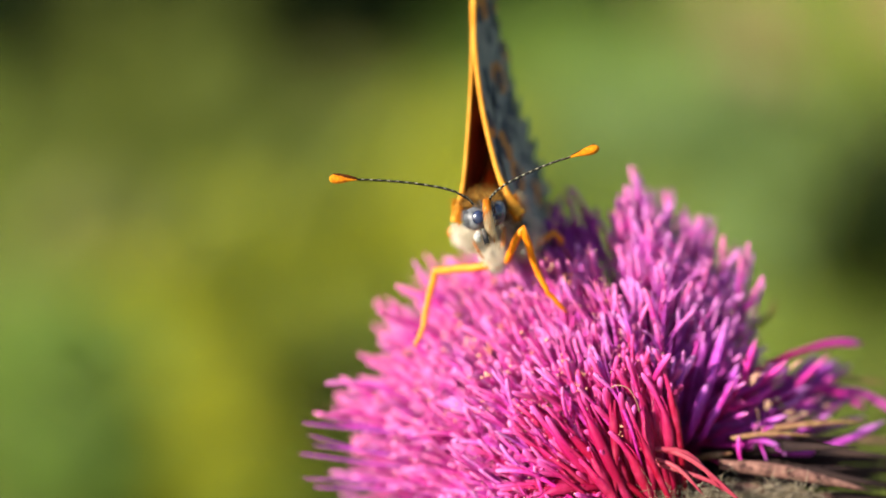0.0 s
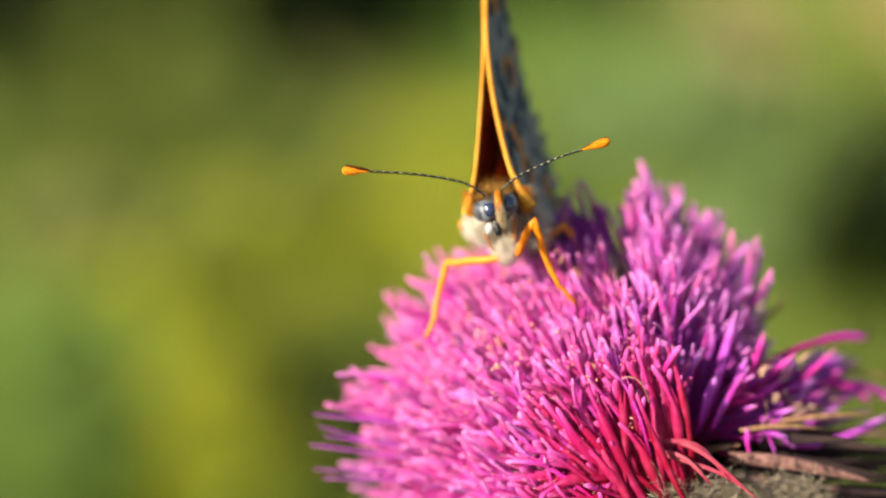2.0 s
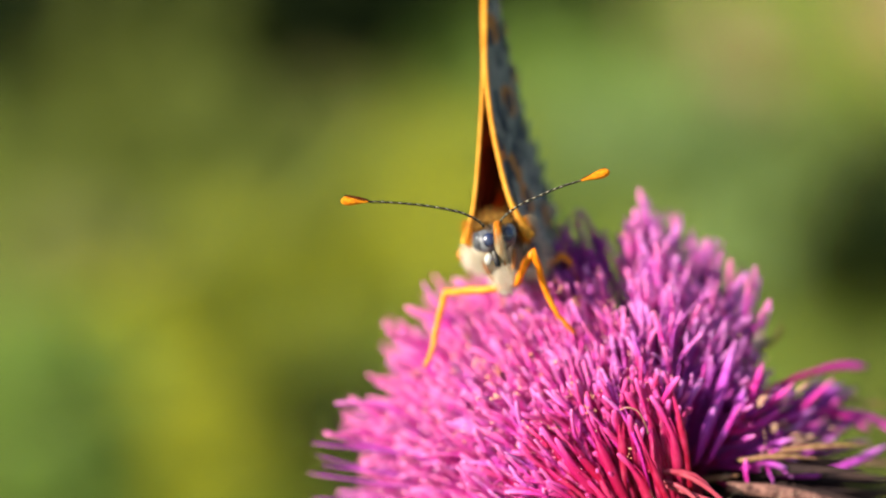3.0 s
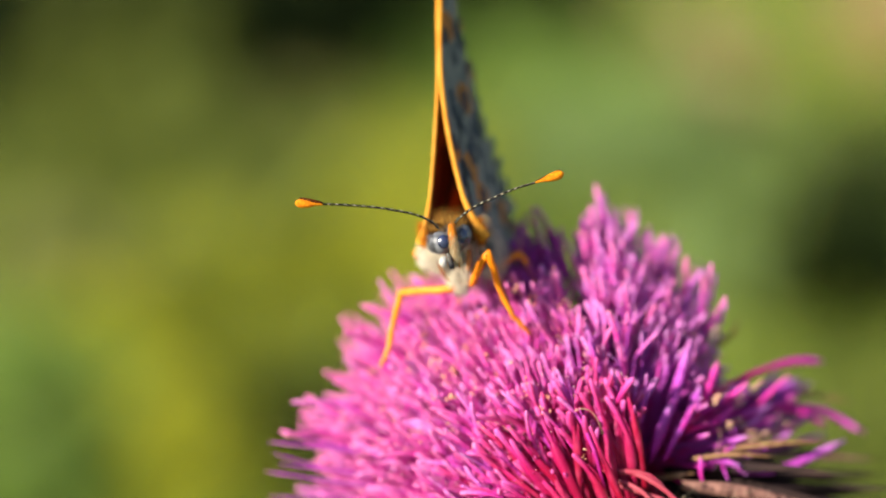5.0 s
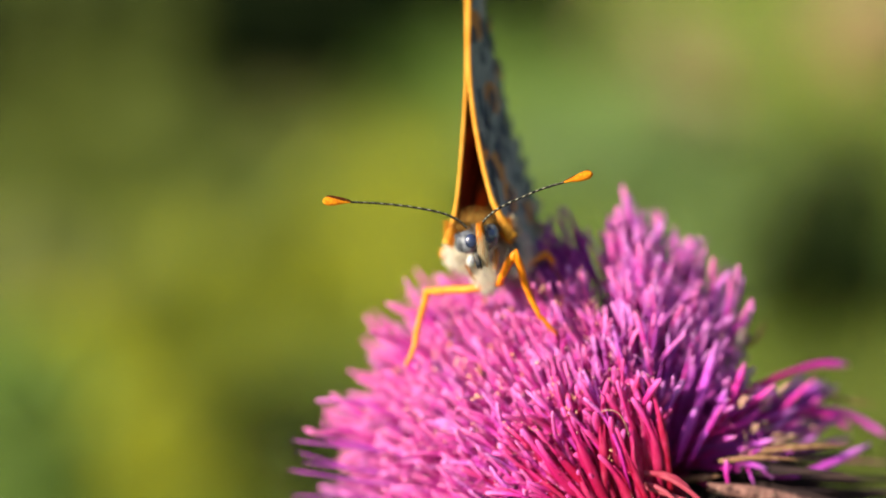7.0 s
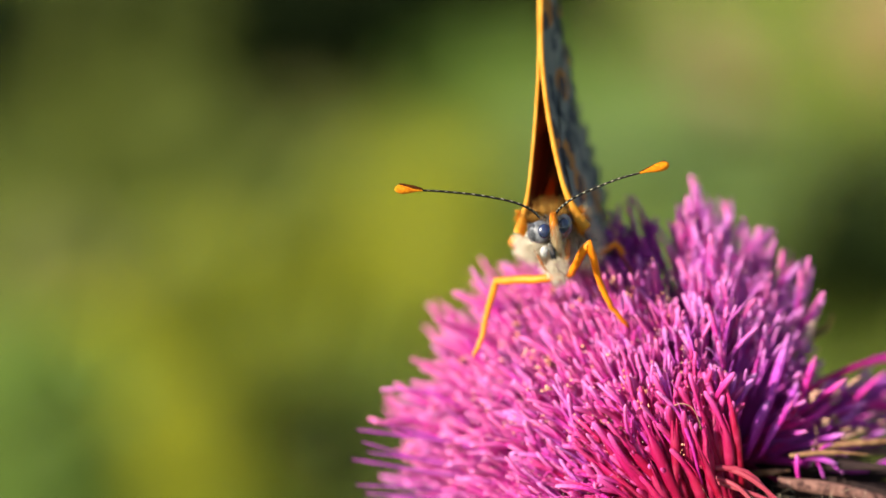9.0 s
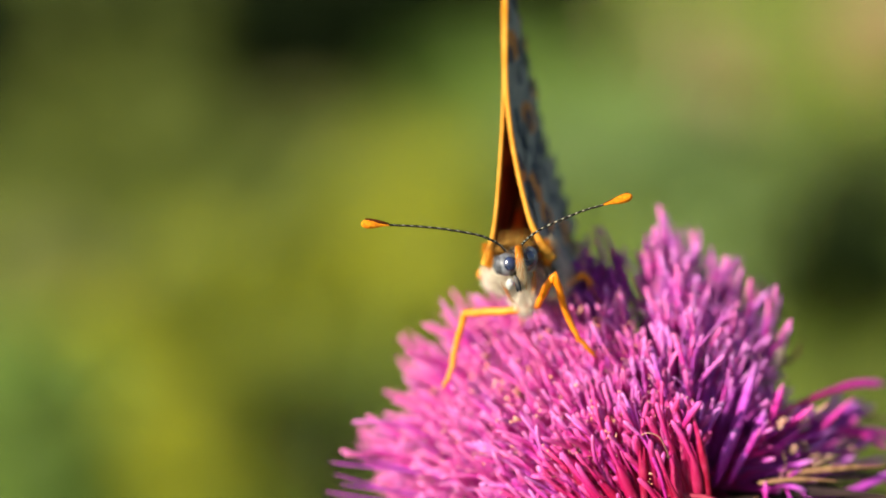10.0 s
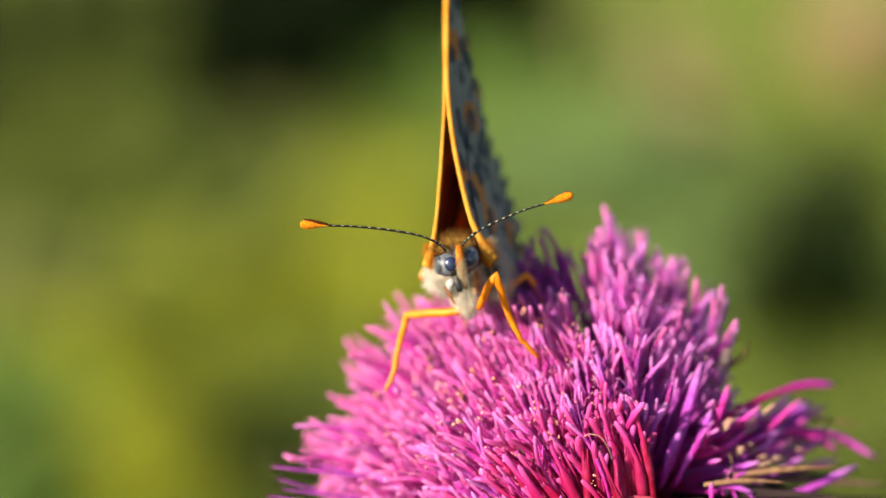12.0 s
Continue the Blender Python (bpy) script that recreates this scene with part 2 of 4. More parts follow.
def tube(path, radii, sides=8, flat=1.0, side_axis=None, close=True):
    """Rings along a path: verts, faces and (round, along) coordinates."""
    verts, faces, uvs = [], [], []
    n = len(path)
    prev = None
    for i, p in enumerate(path):
        tan = (path[min(i + 1, n - 1)] - path[max(i - 1, 0)]).normalized()
        if prev is None:
            ref = Vector(side_axis) if side_axis else (Vector((0, 0, 1)) if abs(tan.z) < 0.9 else Vector((1, 0, 0)))
        else:
            ref = prev
        s = (ref - tan * ref.dot(tan)).normalized()
        prev = s
        w = tan.cross(s)
        r = radii[i] if not isinstance(radii, (int, float)) else radii
        for k in range(sides):
            a = 2 * math.pi * k / sides
            verts.append(p + s * (r * math.cos(a)) + w * (r * flat * math.sin(a)))
            uvs.append((k / sides, i / (n - 1)))
    for i in range(n - 1):
        for k in range(sides):
            a, b = i * sides + k, i * sides + (k + 1) % sides
            faces.append((a, b, b + sides, a + sides))
    if close:
        faces.append(tuple(range(sides - 1, -1, -1)))
        faces.append(tuple((n - 1) * sides + k for k in range(sides)))
    return verts, faces, uvs


def joined(pieces):
    verts, faces, uvs = [], [], []
    for v, f, u in pieces:
        o = len(verts)
        verts += v
        faces += [tuple(i + o for i in q) for q in f]
        uvs += u
    return verts, faces, uvs


def ellipsoid(center, axes, turn=None, rings=14, segs=20, rough=0.0, seed=0):
    """An egg-shaped body; axes are its half sizes; turn is a 3x3 rotation."""
    verts, faces, uvs = [], [], []
    c = Vector(center)
    for i in range(rings + 1):
        th = math.pi * i / rings
        for k in range(segs):
            ph = 2 * math.pi * k / segs
            d = Vector((math.sin(th) * math.cos(ph), math.sin(th) * math.sin(ph), math.cos(th)))
            s = 1 + rough * noise.noise(d * 2.5 + Vector((seed, 0, 0)))
            p = Vector((d.x * axes[0], d.y * axes[1], d.z * axes[2])) * s
            verts.append(c + (turn @ p if turn else p))
            uvs.append((k / segs, i / rings))
    for i in range(rings):
        for k in range(segs):
            a, b = i * segs + k, i * segs + (k + 1) % segs
            faces.append((a, a + segs, b + segs, b))
    return verts, faces, uvs


def strands(roots, width=0.05):
    """Thin tapered three-sided hairs: roots are (place, way with length, droop)."""
    verts, faces, uvs = [], [], []
    for p, d, droop in roots:
        o = len(verts)
        n = d.normalized()
        s = n.orthogonal().normalized()
        w = n.cross(s)
        mid = p + d * 0.55 + droop * 0.3
        tip = p + d + droop
        for q, r in ((p, width), (mid, width * 0.7)):
            for k in range(3):
                a = 2.1 * k
                verts.append(q + s * (r * math.cos(a)) + w * (r * math.sin(a)))
                uvs.append((0, 0))
        verts.append(tip)
        uvs.append((0, 1))
        for k in range(3):
            j = (k + 1) % 3
            faces.append((o + k, o + j, o + 3 + j, o + 3 + k))
            faces.append((o + 3 + k, o + 3 + j, o + 6))
    return verts, faces, uvs


def scaled(data, origin=(0, 0, 0)):
    o = Vector(origin)
    return [(v - o) * MM for v in data[0]], data[1], data[2]


def make(name, data, mats, parent, origin=(0, 0, 0), label="", kind="", face_mats=None, smooth=True):
    v, f, u = scaled(data, origin)
    return part(name, mesh(name, v, f, mats, u, face_mats, smooth), parent, label, kind)


# ---- ground and meadow ----
def ground_material():
    m = Nodes("meadow_soil")
    n1 = m.noise(2.2, 4.0)
    n2 = m.noise(30.0, 5.0)
    col = m.ramp(n1, [(0.3, (0.05, 0.075, 0.015)), (0.5, (0.10, 0.12, 0.03)), (0.7, (0.16, 0.15, 0.04))])
    col = m.mix(m.ramp(n2, [(0.4, (0, 0, 0)), (0.7, (0.7, 0.7, 0.7))]), col, (0.06, 0.05, 0.03))
    m.bump(n2, 0.6, 0.01)
    return m.finish(col, 0.9, 0.0, 0.2)


def ground():
    n = 60
    verts, faces = [], []
    for j in range(n + 1):
        for i in range(n + 1):
            a, b = i / n * 2 - 1, j / n * 2 - 1
            x, y = math.copysign(abs(a) ** 3, a) * 300, math.copysign(abs(b) ** 3, b) * 300
            z = 0.02 * noise.noise(Vector((x * 1.7, y * 1.7, 0))) - 0.012
            verts.append((x, y, z))
    for j in range(n):
        for i in range(n):
            a = j * (n + 1) + i
            faces.append((a, a + 1, a + n + 2, a + n + 1))
    tagged(new("ground", mesh("ground", verts, faces, ground_material())), "olive-green meadow soil with low turf", "ground", kind="structure")


def blade(verts, faces, x, y, z, h, w, lean, turn):
    """A folded grass blade of two spans with a point."""
    o = len(verts)
    c, s = math.cos(turn), math.sin(turn)
    for t, k in ((0.0, 1.0), (0.55, 0.8)):
        b = lean * t * t
        for e in (-0.5, 0.0, 0.5):
            dx, dy = e * w * k, b + (abs(e) * w * 0.4)
            verts.append((x + c * dx - s * dy, y + s * dx + c * dy, z + h * t))
    verts.append((x - s * lean, y + c * lean, z + h * 0.97))
    faces += [(o, o + 1, o + 4, o + 3), (o + 1, o + 2, o + 5, o + 4), (o + 3, o + 4, o + 6), (o + 4, o + 5, o + 6)]


def meadow_grass():
    verts, faces = [], []
    r = random.Random(3)
    for _ in range(125000):
        a, q = r.random() * 6.283, 5.2 * r.random() ** 0.62
        x, y = q * math.cos(a), 2.4 + q * math.sin(a)
        h = r.uniform(0.04, 0.11)
        blade(verts, faces, x, y, -0.015, h, r.uniform(0.003, 0.006), r.uniform(0.0, 0.06), r.random() * 6.28)
    m = leaf_material("grass", (0.16, 0.245, 0.03), (0.34, 0.39, 0.055))
    tagged(new("meadow_grass", mesh("meadow_grass", verts, faces, m)), "short olive-green meadow grass", "grass", kind="stuff")


def leafy_plant(name, x, y, radius, height, mat, label, leaves=220, size=0.03, category="plant", seed=0, upright=0.3, z0=0.0):
    """A low plant: short stems from the ground and a crown of folded leaves."""
    r = random.Random(seed * 17 + 5)
    root = new(name)
    root.location = (x, y, 0)
    for k in range(7):
        a = r.random() * 6.28
        q = Vector((math.cos(a), math.sin(a), 0)) * radius * r.uniform(0.2, 0.7)
        v, f, u = tube([q * 0.1 + Vector((0, 0, -0.02)), q * 0.4 + Vector((0, 0, height * 0.4)), q + Vector((0, 0, height * 0.85))], [0.003, 0.0025, 0.0015], 5)
        part("stem", mesh("stem", v, f, M_STEM, u), root)
    verts, faces = [], []
    for _ in range(leaves):
        d = Vector((r.gauss(0, 1), r.gauss(0, 1), r.gauss(0, 1))).normalized() * r.random() ** 0.4
        p = Vector((d.x * radius, d.y * radius, z0 + (height - z0) * (0.5 + 0.5 * d.z)))
        out = (Vector((d.x, d.y, upright)) + Vector((r.gauss(0, .4), r.gauss(0, .4), r.gauss(0, .3)))).normalized()
        s = out.orthogonal().normalized()
        s = (Matrix.Rotation(r.random() * 6.28, 3, out) @ s)
        w = out.cross(s)
        l, b = size * r.uniform(0.7, 1.4), size * r.uniform(0.28, 0.42)
        o = len(verts)
        for t, e, k in ((0, 0, 0), (0.35, 1, 0.1), (0.35, 0, 0), (0.35, -1, 0.1), (0.7, 0.8, 0.06), (0.7, 0, -0.04), (0.7, -0.8, 0.06), (1, 0, -0.12)):
            verts.append(p + out * (l * t) + s * (b * e) + w * (l * k))
        faces += [(o, o + 2, o + 1), (o, o + 3, o + 2), (o + 1, o + 2, o + 5, o + 4), (o + 2, o + 3, o + 6, o + 5), (o + 4, o + 5, o + 7), (o + 5, o + 6, o + 7)]
    part("foliage", mesh("foliage", verts, faces, mat), root, kind="stuff")
    return tagged(root, label, category, name.replace("_", " ") + "s of the meadow")


def grass_tuft(name, x, y, radius, height, mat, label, blades=260, seed=0):
    r = random.Random(seed * 31 + 1)
    verts, faces = [], []
    for _ in range(blades):
        a, q = r.random() * 6.28, radius * math.sqrt(r.random()) * 0.7
        blade(verts, faces, q * math.cos(a), q * math.sin(a), -0.02, height * r.uniform(0.6, 1.1), r.uniform(0.004, 0.008), radius * r.uniform(0.2, 0.9), a - 1.57)
    root = new(name)
    root.location = (x, y, 0)
    part("blade_mass", mesh("blade_mass", verts, faces, mat), root, kind="stuff")
    for k in range(14):
        a, q = r.random() * 6.28, radius * r.uniform(0.2, 0.7)
        lean = Vector((math.cos(a), math.sin(a), 0)) * radius * r.uniform(0.1, 0.6)
        foot = Vector((q * math.cos(a), q * math.sin(a), -0.02))
        v, f, u = tube([foot, foot + lean * 0.3 + Vector((0, 0, height * 0.7)), foot + lean + Vector((0, 0, height * 1.3))], [0.0016, 0.0013, 0.0008], 5)
        stalk = part("stalk", mesh("stalk", v, f, mat, u), root)
        top = foot + lean + Vector((0, 0, height * 1.3))
        v, f, u = tube([top, top + lean * 0.1 + Vector((0, 0, 0.02)), top + lean * 0.25 + Vector((0, 0, 0.045))], [0.001, 0.0035, 0.0006], 6)
        part("seed_head", mesh("seed_head", v, f, mat, u), stalk)
    return tagged(root, label, "grass", name.replace("_", " ") + "s of the meadow")


L_GREEN = leaf_material("leaf_green", (0.16, 0.27, 0.035), (0.27, 0.37, 0.085))
L_YELLOW = leaf_material("leaf_yellow", (0.33, 0.35, 0.016), (0.45, 0.45, 0.035))
L_OLIVE = leaf_material("leaf_olive", (0.13, 0.165, 0.025), (0.22, 0.25, 0.055), 0.6, 0.4, 0.12)
# near-black leaf colour: the shade among the meadow plants is put into it
L_SHADE = leaf_material("leaf_shade", (0.006, 0.012, 0.002), (0.012, 0.020, 0.004), 0.8, 0.0, 0.08)
L_SAGE = leaf_material("leaf_sage", (0.19, 0.29, 0.08), (0.31, 0.41, 0.15))
L_TALL = leaf_material("leaf_tall_grass", (0.20, 0.22, 0.05), (0.34, 0.34, 0.11))
L_DRY = leaf_material("leaf_dry", (0.54, 0.39, 0.19), (0.68, 0.51, 0.28))

ground()
meadow_grass()
# the dark_shrub rows stand in for shaded gaps in the meadow
PLANTS = [
    ("dark_shrub", (-0.146, 2.920), 0.22, 0.30, L_SHADE, "low meadow shrub, shade darkened into its green leaves", 1540, 0.035),
    ("dark_shrub", (-0.206, 2.656), 0.12, 0.18, L_SHADE, "low meadow shrub, shade darkened into its green leaves", 420, 0.028),
    ("dark_shrub", (-0.285, 2.518), 0.09, 0.14, L_SHADE, "low meadow shrub, shade darkened into its green leaves", 140, 0.028),
    ("dark_shrub", (-0.260, 2.776), 0.16, 0.24, L_SHADE, "low meadow shrub, shade darkened into its green leaves", 1100, 0.03),
    ("dark_shrub", (0.031, 3.224), 0.20, 0.24, L_SHADE, "low meadow shrub, shade darkened into its green leaves", 990, 0.03),
    ("dark_shrub", (-0.585, 2.810), 0.18, 0.2, L_SHADE, "low meadow shrub, shade darkened into its green leaves", 900, 0.03),
    ("dark_shrub", (-0.493, 3.107), 0.18, 0.2, L_SHADE, "low meadow shrub, shade darkened into its green leaves", 700, 0.03),
    ("dark_shrub", (0.318, 1.655), 0.055, 0.12, L_SHADE, "small meadow plant, shade darkened into its green leaves", 1300, 0.018),
    ("dark_shrub", (0.349, 1.809), 0.06, 0.10, L_SHADE, "small meadow plant, shade darkened into its green leaves", 420, 0.018),
    ("dark_shrub", (0.396, 2.022), 0.07, 0.10, L_SHADE, "small meadow plant, shade darkened into its green leaves", 300, 0.018),
    ("dark_shrub", (0.458, 2.256), 0.07, 0.10, L_SHADE, "small meadow plant, shade darkened into its green leaves", 120, 0.018),
    ("dark_shrub", (-0.243, 1.215), 0.03, 0.08, L_SHADE, "small meadow plant, shade darkened into its green leaves", 240, 0.018),
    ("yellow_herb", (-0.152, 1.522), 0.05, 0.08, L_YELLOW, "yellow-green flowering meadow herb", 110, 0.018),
    ("dark_shrub", (-0.097, 1.277), 0.04, 0.08, L_SHADE, "small meadow plant, shade darkened into its green leaves", 300, 0.018),
    ("olive_herb", (0.279, 1.364), 0.045, 0.07, L_OLIVE, "dark olive leafy meadow herb", 130, 0.02),
    ("olive_herb", (0.225, 1.232), 0.04, 0.07, L_OLIVE, "dark olive leafy meadow herb", 110, 0.02),
    ("leafy_herb", (-0.257, 1.185), 0.05, 0.08, L_GREEN, "bright green leafy meadow herb", 240, 0.02),
    ("olive_herb", (-0.433, 2.015), 0.06, 0.09, L_OLIVE, "olive-green leafy meadow herb", 242, 0.018),
    ("leafy_herb", (0.026, 2.632), 0.14, 0.12, L_GREEN, "bright green leafy meadow herb", 360, 0.03),
    ("leafy_herb", (0.160, 2.468), 0.13, 0.12, L_GREEN, "bright green leafy meadow herb", 320, 0.03),
    ("yellow_herb", (-0.262, 1.470), 0.06, 0.10, L_YELLOW, "yellow-green flowering meadow herb", 220, 0.022),
    ("leafy_herb", (-0.328, 1.390), 0.05, 0.08, L_GREEN, "bright green leafy meadow herb", 260, 0.02),
    ("leafy_herb", (-0.290, 1.353), 0.06, 0.10, L_GREEN, "bright green leafy meadow herb", 320, 0.022),
    ("yellow_herb", (-0.154, 1.170), 0.04, 0.08, L_YELLOW, "yellow-green flowering meadow herb", 200, 0.018),
    ("leafy_herb", (0.392, 1.735), 0.04, 0.08, L_GREEN, "bright green leafy meadow herb", 60, 0.02),
    ("yellow_herb", (-0.081, 1.767), 0.08, 0.10, L_YELLOW, "yellow-green flowering meadow herb", 260, 0.02),
    ("yellow_herb", (-0.157, 1.852), 0.08, 0.10, L_OLIVE, "yellow-green flowering meadow herb", 240, 0.02),
    ("yellow_herb", (-0.030, 1.652), 0.06, 0.10, L_YELLOW, "yellow-green flowering meadow herb", 320, 0.02),
    ("yellow_herb", (-0.047, 2.022), 0.08, 0.10, L_YELLOW, "yellow-green flowering meadow herb", 260, 0.02),
    ("yellow_herb", (-0.218, 1.359), 0.05, 0.09, L_YELLOW, "yellow-green flowering meadow herb", 360, 0.018),
    ("yellow_herb", (-0.178, 1.256), 0.04, 0.09, L_YELLOW, "yellow-green flowering meadow herb", 260, 0.018),
    ("olive_herb", (-0.404, 2.320), 0.14, 0.14, L_OLIVE, "olive-green leafy meadow herb", 300, 0.03),
    ("yellow_herb", (-0.220, 1.727), 0.07, 0.09, L_YELLOW, "yellow-green flowering meadow herb", 120, 0.018),
    ("olive_herb", (-0.333, 1.688), 0.08, 0.10, L_TALL, "olive-green leafy meadow herb", 260, 0.022),
    ("sage_herb", (0.157, 2.048), 0.06, 0.10, L_SAGE, "grey-green leafy meadow herb", 260, 0.022),
    ("sage_herb", (0.109, 2.221), 0.07, 0.10, L_SAGE, "grey-green leafy meadow herb", 280, 0.022),
    ("sage_herb", (0.212, 1.691), 0.05, 0.10, L_SAGE, "grey-green leafy meadow herb", 240, 0.022),
    ("sage_herb", (0.210, 2.192), 0.06, 0.10, L_SAGE, "grey-green leafy meadow herb", 220, 0.022),
    ("sage_herb", (0.301, 2.107), 0.05, 0.10, L_SAGE, "grey-green leafy meadow herb", 160, 0.022),
    ("dark_shrub", (-0.069, 3.043), 0.12, 0.2, L_SHADE, "low meadow shrub, shade darkened into its green leaves", 280, 0.03),
    ("olive_herb", (-0.275, 2.049), 0.10, 0.13, L_OLIVE, "olive-green leafy meadow herb", 260, 0.03),
]
for i, (nm, (px, py), rad, hgt, mat, lab, cnt, sz) in enumerate(PLANTS):
    leafy_plant(nm, px, py, rad, hgt, mat, lab, cnt, sz, seed=i)
for i, (px, py, rad) in enumerate([(0.274, 2.492, 0.075), (0.648, 3.068, 0.09)]):
    grass_tuft("dry_grass_tuft", px, py, rad, (0.12, 0.16)[i], L_DRY, "straw-coloured dry grass tuft", 2000, i)
for i, (px, py) in enumerate([(-0.352, 2.36), (-0.425, 2.30), (-0.31, 2.44)]):
    grass_tuft("tall_grass_tuft", px, py, 0.025, 0.24, L_OLIVE, "tall upright olive-green grass tuft", 110, 11 + i)
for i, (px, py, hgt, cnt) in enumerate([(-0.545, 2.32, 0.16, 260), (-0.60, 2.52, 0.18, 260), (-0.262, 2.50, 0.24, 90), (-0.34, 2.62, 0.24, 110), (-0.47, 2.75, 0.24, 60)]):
    grass_tuft("dark_grass_tuft", px, py, 0.03, hgt, L_SHADE, "tall grass tuft, shade darkened into its green blades", cnt, 21 + i)
grass_tuft("brown_grass_tuft", -0.165, 2.34, 0.06, 0.06, L_TALL, "low dry brownish grass tuft", 240, 31)


# ---- thistle flower ----
SWAY = [
    (0.0, pose(0.00774, 0.13905, 0.44452, -16.69, -0.69, 1.69)),
    (0.2, pose(0.00796, 0.13950, 0.44472, -16.63, -0.62, 1.64)),
    (0.3, pose(0.00774, 0.13966, 0.44460, -16.60, -0.58, 1.61)),
    (0.5, pose(0.00648, 0.13999, 0.44449, -16.54, -0.52, 1.56)),
    (0.7, pose(0.00604, 0.13970, 0.44471, -16.57, -0.58, 1.60)),
    (0.8, pose(0.00658, 0.13946, 0.44436, -16.59, -0.61, 1.63)),
    (1.0, pose(0.00825, 0.13911, 0.44415, -16.62, -0.69, 1.69)),
    (1.2, pose(0.00952, 0.13944, 0.44410, -16.59, -0.55, 1.57)),
    (1.3, pose(0.00934, 0.13969, 0.44444, -16.58, -0.48, 1.51)),
    (1.5, pose(0.00806, 0.13996, 0.44444, -16.55, -0.36, 1.39)),
    (1.7, pose(0.00656, 0.13973, 0.44405, -16.66, -0.36, 1.50)),
    (1.8, pose(0.00655, 0.13978, 0.44436, -16.71, -0.37, 1.55)),
    (2.0, pose(0.00896, 0.13982, 0.44462, -16.82, -0.39, 1.65)),
    (2.2, pose(0.00907, 0.14012, 0.44366, -16.96, -0.41, 1.47)),
    (2.3, pose(0.00869, 0.14033, 0.44342, -17.03, -0.42, 1.39)),
    (2.5, pose(0.00711, 0.14081, 0.44326, -17.17, -0.44, 1.22)),
    (2.7, pose(0.00570, 0.14044, 0.44382, -16.91, -0.36, 1.38)),
    (2.8, pose(0.00648, 0.14040, 0.44451, -16.79, -0.33, 1.47)),
    (3.0, pose(0.00910, 0.13982, 0.44394, -16.54, -0.26, 1.65)),
    (3.2, pose(0.00839, 0.13993, 0.44320, -16.40, -0.36, 1.42)),
    (4.8, pose(0.00945, 0.14036, 0.44581, -14.64, -0.30, 2.30)),
    (5.0, pose(0.00753, 0.14055, 0.44434, -14.68, -0.34, 1.61)),
    (5.1, pose(0.00898, 0.14045, 0.44444, -14.64, -0.09, 1.51)),
    (5.2, pose(0.01381, 0.14043, 0.44470, -14.61, 0.15, 1.41)),
    (5.3, pose(0.01708, 0.14046, 0.44521, -14.57, 0.39, 1.31)),
    (5.4, pose(0.01850, 0.14041, 0.44550, -14.54, 0.62, 1.21)),
    (5.5, pose(0.01607, 0.14013, 0.44508, -14.49, 0.85, 1.11)),
    (5.7, pose(0.00840, 0.14005, 0.44324, -14.61, 0.38, 0.99)),
    (5.8, pose(0.00691, 0.14027, 0.44317, -14.67, 0.15, 0.94)),
    (6.0, pose(0.01043, 0.14105, 0.44434, -14.78, -0.33, 0.83)),
    (6.2, pose(0.01465, 0.14136, 0.44544, -14.80, -0.03, 0.75)),
    (6.3, pose(0.01343, 0.14151, 0.44596, -14.81, 0.11, 0.70)),
    (6.5, pose(0.00854, 0.14144, 0.44537, -14.82, 0.40, 0.63)),
    (6.7, pose(0.00669, 0.14068, 0.44398, -14.63, 0.30, 0.63)),
    (6.8, pose(0.00743, 0.14048, 0.44407, -14.52, 0.25, 0.62)),
    (7.0, pose(0.01094, 0.14037, 0.44541, -14.32, 0.15, 0.62)),
    (7.2, pose(0.01069, 0.14020, 0.44575, -14.30, 0.39, 0.76)),
    (8.8, pose(0.01324, 0.13905, 0.44724, -13.40, 0.50, 1.89)),
    (9.0, pose(0.01333, 0.13931, 0.44633, -13.42, 0.86, 1.70)),
    (9.2, pose(0.00945, 0.13926, 0.44562, -13.89, 0.40, 1.55)),
    (9.3, pose(0.00776, 0.13925, 0.44533, -14.12, 0.16, 1.48)),
    (9.5, pose(0.01107, 0.13941, 0.44523, -14.61, -0.32, 1.34)),
    (9.7, pose(0.01426, 0.13971, 0.44550, -14.34, -0.18, 1.32)),
    (10.0, pose(0.01207, 0.13968, 0.44413, -13.95, 0.03, 1.28)),
    (10.2, pose(0.01220, 0.13941, 0.44415, -13.83, 0.17, 1.28)),
    (10.3, pose(0.01276, 0.13937, 0.44458, -13.78, 0.24, 1.28)),
    (10.5, pose(0.01270, 0.13954, 0.44635, -13.67, 0.39, 1.27)),
    (10.7, pose(0.01062, 0.13944, 0.44741, -13.78, 0.21, 0.98)),
    (11.0, pose(0.00803, 0.13847, 0.44552, -13.97, -0.07, 0.51)),
    (11.2, pose(0.01013, 0.13838, 0.44511, -13.86, 0.20, 0.80)),
    (11.5, pose(0.01294, 0.13860, 0.44579, -13.68, 0.60, 1.23)),
    (11.7, pose(0.01030, 0.13850, 0.44550, -13.88, 0.28, 1.05)),
    (12.0, pose(0.01046, 0.13839, 0.44522, -14.18, -0.19, 0.79)),
]
BASE = dict((t, m) for t, m in SWAY)[10.5]
SIZES = (8.0, 12.0, 17.0)


def strip(points, width, thick, sides=4):
    """A thin narrow petal lobe that ends in a soft point."""
    path = spline(points, 5)
    return tube(path, [width * k for k in (0.75, 1.0, 1.0, 0.9, 0.75, 0.3)], sides, thick)


